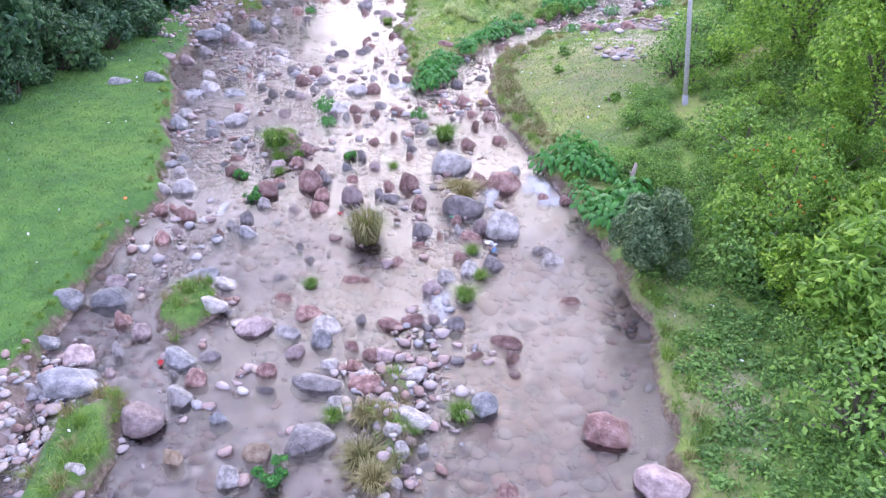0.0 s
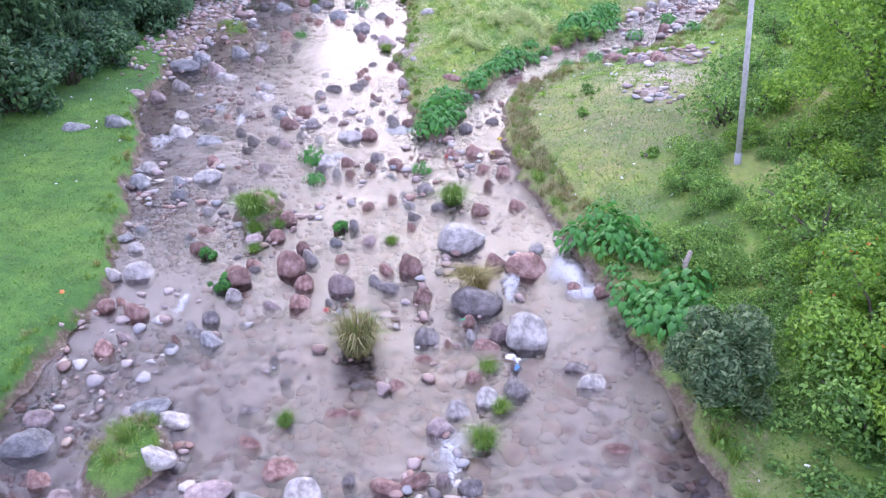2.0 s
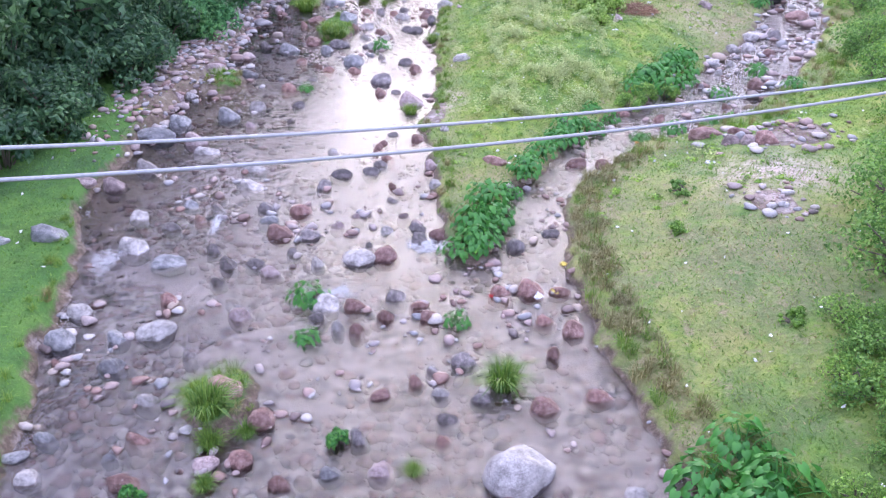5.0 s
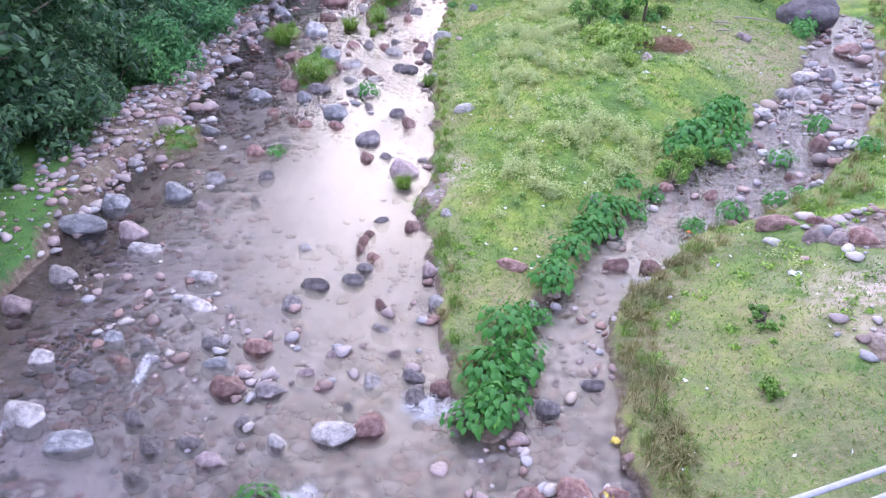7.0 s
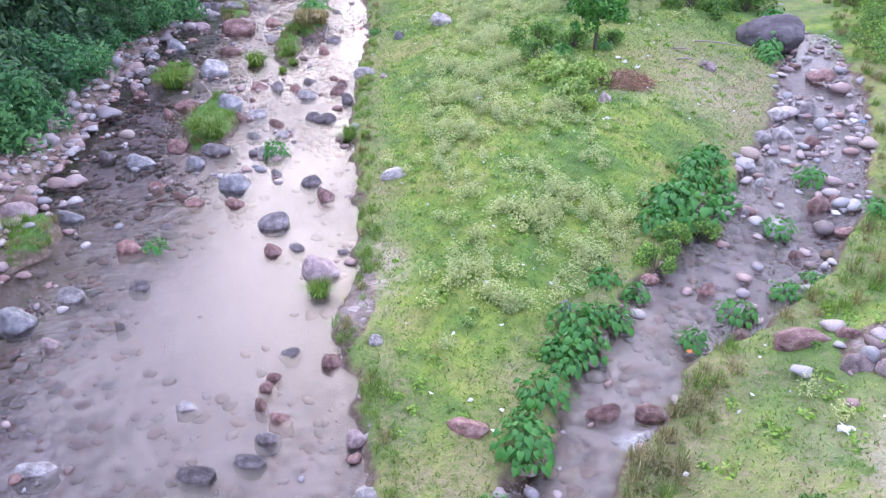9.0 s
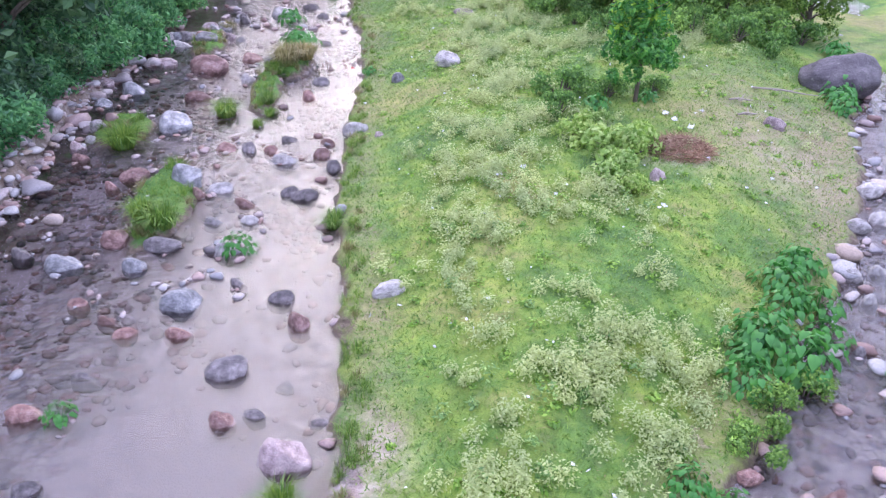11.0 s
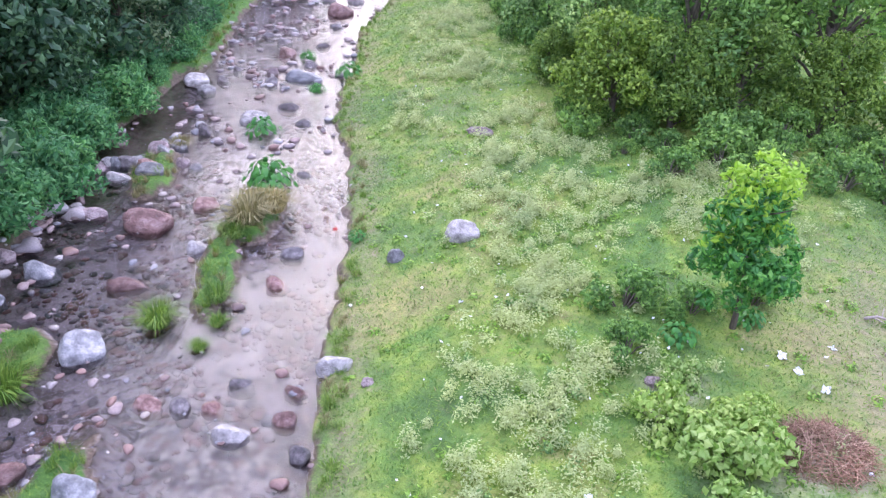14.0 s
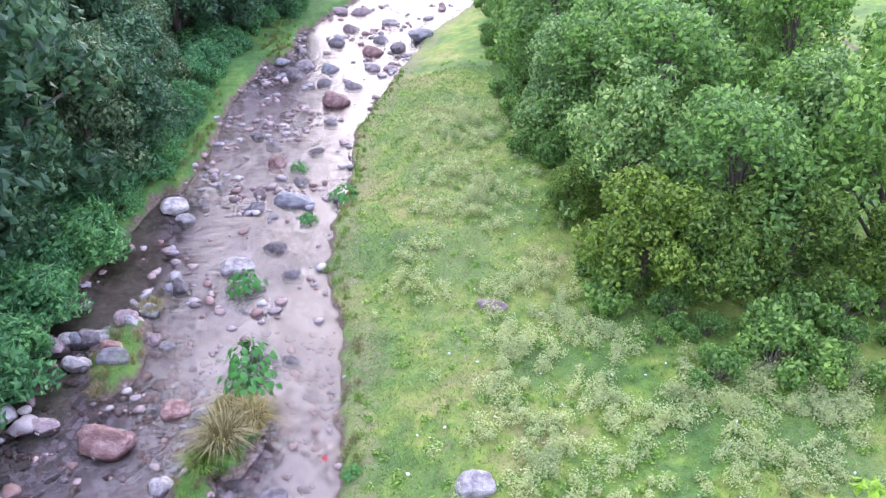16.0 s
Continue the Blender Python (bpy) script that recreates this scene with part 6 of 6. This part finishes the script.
cobbles("side_stones", 163, 46, (6, 18, 38, 54), lambda x, y: np.where((inland(x, y) < 0.15) & (x > 6), 1.0, 0), 0.3, 0.8, 0.10, ICO2, "larger rounded stones in the side stream")


# ---- pole and cables ----
CONCRETE = plain_material("pole concrete", (0.34, 0.33, 0.32), (0.52, 0.51, 0.50), 14, 0.85)
STEEL = plain_material("rusty steel", (0.16, 0.07, 0.05), (0.28, 0.14, 0.10), 30, 0.7, 0.3)
ALUMINIUM = plain_material("weathered aluminium", (0.27, 0.28, 0.31), (0.38, 0.39, 0.43), 30, 0.55, 0.1)
PALE_WOOD = plain_material("bleached wood", (0.22, 0.19, 0.165), (0.40, 0.35, 0.31), 25, 0.85)
CERAMIC = plain_material("white ceramic", (0.62, 0.60, 0.58), (0.75, 0.73, 0.7), 20, 0.3)


def utility_pole():
    root = new("utility_pole")
    foot, head = np.array([7.3, 23.0, 0.4]), np.array([6.72, 23.05, 6.25])
    along = lambda k: (foot + (head - foot) * k).tolist()
    v, f = tube([along(0), along(0.5), along(1)], [0.075, 0.066, 0.055], 14)
    part("shaft", mesh_of("shaft", v, f, CONCRETE), root, "pale grey tapered concrete shaft")
    v, f = tube([along(0.02), along(0.17)], [0.092, 0.086], 14)
    part("footing", mesh_of("footing", v, f, ALUMINIUM), root, "grey metal sleeve at the foot")
    for k, half in ((0.905, 0.42), (0.975, 0.30)):
        c = np.array(along(k)) + [0, -0.10, 0]
        bm = bmesh.new()
        bmesh.ops.create_cube(bm, size=1, matrix=Matrix.Translation(c) @ pose(0, 0, 0, 0, 0, -62) @ Matrix.Diagonal((half * 2, 0.06, 0.07, 1)))
        bmesh.ops.bevel(bm, geom=bm.edges[:], offset=0.008, segments=1, affect="EDGES")
        me = bpy.data.meshes.new("crossarm")
        bm.to_mesh(me)
        bm.free()
        me.materials.append(STEEL)
        arm = part("crossarm", me, root, "rusty steel crossarm")
        for e in (-0.85, 0.85):
            p = c + np.array([math.cos(radians(-62)), math.sin(radians(-62)), 0]) * half * e
            v, f = tube([(p + [0, 0, z]).tolist() for z in (0.03, 0.06, 0.09, 0.12, 0.15)], [0.02, 0.04, 0.025, 0.04, 0.015], 10)
            part("insulator", mesh_of("insulator", v, f, CERAMIC), arm, "white ceramic insulator")
    tagged(root, "leaning grey concrete utility pole standing in the shrubs", "utility pole")


utility_pole()


def cable(y0, slope, z0, tilt, sag, x0, x1, thick, label):
    """A hanging cable: y and z along x."""
    pts = []
    for k in range(41):
        x = x0 + (x1 - x0) * k / 40
        pts.append((x, y0 + slope * x, z0 + tilt * x + sag * x * x))
    v, f = tube(pts, [thick] * len(pts), 8)
    tagged(new("power_cable", mesh_of("power_cable", v, f, ALUMINIUM)), label, "cable", "power cables")


cable(20.107, 0.453, 6.157, -0.0757, 0.0057, -30, 6.9, 0.018, "pale grey power cable strung across the stream")
cable(20.106, 0.460, 5.90, -0.0687, 0.0062, -30, 6.9, 0.019, "pale grey power cable strung across the stream")
cable(23.15 - 0.45 * 6.85, 0.45, 6.40, -0.083, 0.0035, 6.85, 34, 0.018, "pale grey power cable leading away over the shrubs")


# ---- stump, white water, litter ----
def stump():
    v, f = joined([tube([(0, 0, -0.2), (0.03, 0, 0.3), (-0.02, 0.03, 0.6), (0.04, 0.05, 0.9)], [0.085, 0.065, 0.055, 0.045], 9), tube([(0, 0, 0.55), (-0.1, 0.05, 0.72)], [0.03, 0.012], 6)])
    ob = new("dead_stump", mesh_of("dead_stump", v, f, PALE_WOOD))
    ob.matrix_world = pose(4.75, 18.3, spot(4.75, 18.3))
    tagged(ob, "bare broken grey-brown tree stump on the bank", "stump")


stump()


def foam_material():
    m, n, l, b = shader("white water", 0.5)
    l.new(ramp(n, l, noise_of(n, l, 12, 4), [(0.3, (0.58, 0.60, 0.63)), (0.6, (0.76, 0.77, 0.8))]), b.inputs["Base Color"])
    return m


FOAM = foam_material()


def white_water(x, y, rx, ry, n, seed):
    """Froth: many small bubbles in broken streaks along the current."""
    n *= 2
    r = np.random.default_rng(seed)
    u, f = ICO1
    cx, cy = rx * r.normal(size=16) * 0.45, ry * r.normal(size=16) * 0.45
    k = r.integers(0, 16, n)
    px = cx[k] + r.normal(size=n) * rx * 0.16
    py = cy[k] + r.normal(size=n) * ry * 0.3
    q = np.clip(np.hypot(px / rx, py / ry), 0, 1)
    w = 0.005 + 0.010 * r.uniform(0, 1, n) ** 2
    v = u[None] * w[:, None, None] + np.stack([x + px, y + py, 0.008 + 0.06 * (1 - q) * r.uniform(0, 1, n)], 1)[:, None]
    faces = (f[None] + (np.arange(n) * len(u))[:, None, None]).reshape(-1, 3)
    tagged(new("white_water", mesh_of("white_water", v.reshape(-1, 3), faces, FOAM)), "white froth where the stream drops between boulders", "white water", kind="stuff")


white_water(2.55, 19.5, 0.5, 0.6, 1710, 1)
white_water(1.25, 19.0, 0.22, 0.5, 630, 2)
white_water(2.95, 18.7, 0.4, 0.3, 405, 3)
white_water(-1.55, 28.1, 0.45, 0.3, 630, 4)
white_water(2.8, 32.1, 0.35, 0.3, 378, 5)
white_water(-0.1, 13.9, 0.25, 0.5, 495, 6)
white_water(-6.7, 29.2, 0.2, 0.5, 270, 7)
white_water(-8.7, 27.2, 0.3, 0.5, 360, 8)
white_water(-3.3, 26.0, 0.35, 0.2, 270, 9)
white_water(-5.6, 18.4, 0.15, 0.35, 198, 10)

PLASTIC = {
    "white": plain_material("white plastic film", (0.62, 0.63, 0.66), (0.8, 0.8, 0.82), 9, 0.35),
    "blue": plain_material("blue plastic film", (0.08, 0.22, 0.45), (0.2, 0.4, 0.62), 9, 0.35),
    "red": plain_material("red cloth", (0.45, 0.03, 0.04), (0.62, 0.07, 0.08), 9, 0.7),
    "yellow": plain_material("yellow plastic", (0.62, 0.5, 0.08), (0.75, 0.62, 0.2), 9, 0.4),
    "orange": plain_material("orange plastic", (0.7, 0.2, 0.06), (0.8, 0.3, 0.1), 9, 0.4),
    "green": plain_material("green plastic", (0.04, 0.4, 0.2), (0.1, 0.55, 0.3), 9, 0.35),
}


def scrap(x, y, size, colour, what="plastic_scrap", seed=0, lift=0.0):
    """A crumpled sheet."""
    r = np.random.default_rng(int(seed + 100 * abs(x) + 10 * y))
    v, f = [], []
    for j in range(6):
        for i in range(6):
            v.append([(i / 5 - 0.5) * (1 + 0.25 * r.normal()), (j / 5 - 0.5) * (0.7 + 0.25 * r.normal()), 0.16 + 0.13 * r.normal()])
    for j in range(5):
        for i in range(5):
            k = j * 6 + i
            f.append([k, k + 1, k + 7, k + 6])
    me = mesh_of(what, v, f, PLASTIC[colour], False)
    ob = new(what, me)
    mod = ob.modifiers.new("thickness", "SOLIDIFY")
    mod.thickness = 0.03
    ob.matrix_world = pose(x, y, max(spot(x, y), 0) + lift, r.uniform(-12, 12), r.uniform(-12, 12), r.uniform(0, 360)) @ Matrix.Scale(size * 0.45, 4)
    tagged(ob, f"crumpled {colour} scrap of litter lying by the stream", "litter", "litter by the stream")


scrap(1.12, 16.3, 0.55, "white", "plastic_bag", lift=0.10)
scrap(1.18, 16.1, 0.3, "blue", "plastic_bag", lift=0.06)
scrap(-5.26, 11.95, 0.26, "red", lift=0.05)
scrap(-6.6, 9.6, 0.16, "orange")
scrap(1.25, 26.1, 0.35, "yellow", lift=0.05)
scrap(1.55, 27.3, 0.3, "yellow")
scrap(0.9, 25.9, 0.45, "white", lift=0.05)
scrap(5.7, 31.4, 0.5, "white")
scrap(0.2, 17.3, 0.22, "green", lift=0.3)
scrap(-2.6, 18.1, 0.3, "red", lift=-0.02)
scrap(-0.1, 26.0, 0.3, "red", lift=-0.02)
scrap(-10.6, 34.9, 0.25, "yellow", lift=0.35)
scrap(13.2, 45.1, 0.6, "white", lift=0.1)
scrap(13.35, 44.9, 0.35, "blue", lift=0.15)
scrap(9.6, 39.2, 0.4, "white", lift=0.15)
scrap(4.35, 34.2, 0.3, "orange", lift=0.1)
scrap(-8.0, 18.2, 0.25, "orange")
scrap(5.0, 17.3, 0.18, "blue", lift=0.3)
scrap(6.2, 9.7, 0.25, "blue", lift=0.1)
scrap(-2.05, 56.3, 0.3, "red", lift=0.25)
for k, (x, y, s) in enumerate(((6.9, 49.4, 0.5), (7.3, 48.4, 0.42), (7.0, 48.9, 0.35), (8.0, 49.6, 0.3), (2.4, 46.2, 0.3), (1.2, 44.0, 0.26), (2.9, 44.6, 0.25), (-0.2, 55.6, 0.2), (0.9, 51.9, 0.22), (5.2, 44.0, 0.25), (8.6, 46.0, 0.25), (7.6, 45.2, 0.2))):
    scrap(x, y, s, "white", seed=k)


def specks(seed, n):
    """Small pale scraps strewn over the turf, too many to count."""
    r = np.random.default_rng(seed)
    x, y = r.uniform(-13, 11, n * 6), r.uniform(9, 72, n * 6)
    ok = (inland(x, y) > 0.4) & (lawn(x, y) > 0.5) & (r.uniform(size=len(x)) < np.where(x > 0, 1, 0.5))
    x, y = x[ok][:n], y[ok][:n]
    p = np.stack([x, y, height(x, y) + 0.07], 1)
    me = leaf_mesh("litter", p, np.tile([0, 0, 1.0], (len(x), 1)), 0.06, PLASTIC["white"], r, 1.5, 0.2)
    tagged(new("litter", me), "small pale scraps of litter strewn over the turf", "litter", kind="stuff")


specks(141, 330)


def branch(x, y, turn, length):
    r = np.random.default_rng(int(x * 10 + y))
    v, f = joined([tube([(0, 0, 0.05), (length * 0.4, 0.05, 0.07), (length * 0.75, -0.06, 0.06), (length, 0.04, 0.03)], [0.035, 0.03, 0.022, 0.008], 6),
                   tube([(length * 0.5, 0, 0.06), (length * 0.7, 0.3, 0.12)], [0.018, 0.006], 5), tube([(length * 0.3, 0, 0.06), (length * 0.45, -0.25, 0.1)], [0.018, 0.006], 5)])
    ob = new("fallen_branch", mesh_of("fallen_branch", v, f, PALE_WOOD))
    ob.matrix_world = pose(x, y, max(spot(x, y), 0) + 0.02, 0, 0, turn)
    tagged(ob, "bare bleached branch lying on the ground", "branch", "fallen branches")


branch(10.4, 51.8, -28, 2.0)
branch(9.2, 50.6, -8, 0.7)
branch(9.0, 49.4, 5, 0.6)
branch(13.9, 48.3, 70, 1.3)
branch(14.3, 48.0, 120, 1.1)
branch(14.1, 48.6, 30, 1.2)


# elephant ears lining the spit between the two streams
r = np.random.default_rng(151)
for y in np.arange(27.6, 37.4, 0.66):
    x = float(np.interp(y, SIDE_Y, SIDE_X))
    if r.uniform() < 0.72:
        taro(x - r.uniform(-0.2, 0.55), y + r.uniform(-0.25, 0.25), r.uniform(0.5, 1.15))
for y in np.arange(38.6, 42.5, 0.7):
    taro(float(np.interp(y, SIDE_Y, SIDE_X)) - r.uniform(0.5, 1.2), y, r.uniform(0.8, 1.2))
for y in np.arange(51.0, 57.0, 0.8):
    taro(float(np.interp(y, SIDE_Y, SIDE_X)) - r.uniform(0.3, 1.0), y, r.uniform(0.9, 1.3))
for _ in range(11):
    y = r.uniform(16.8, 21.6)
    taro(float(np.interp(y, RIGHT_Y, RIGHT_X)) + r.uniform(0.35, 1.3), y, r.uniform(0.8, 1.25))
hanging = new("grass_tuft", TUFTS[STRAW][0])
hanging.matrix_world = pose(0.42, 18.72, 0.40, 0, 8, 20) @ Matrix.Diagonal((1.15, 0.6, 0.26, 1))
tagged(hanging, "straw-coloured grass growing over the top of a boulder", "grass", "grass tufts")
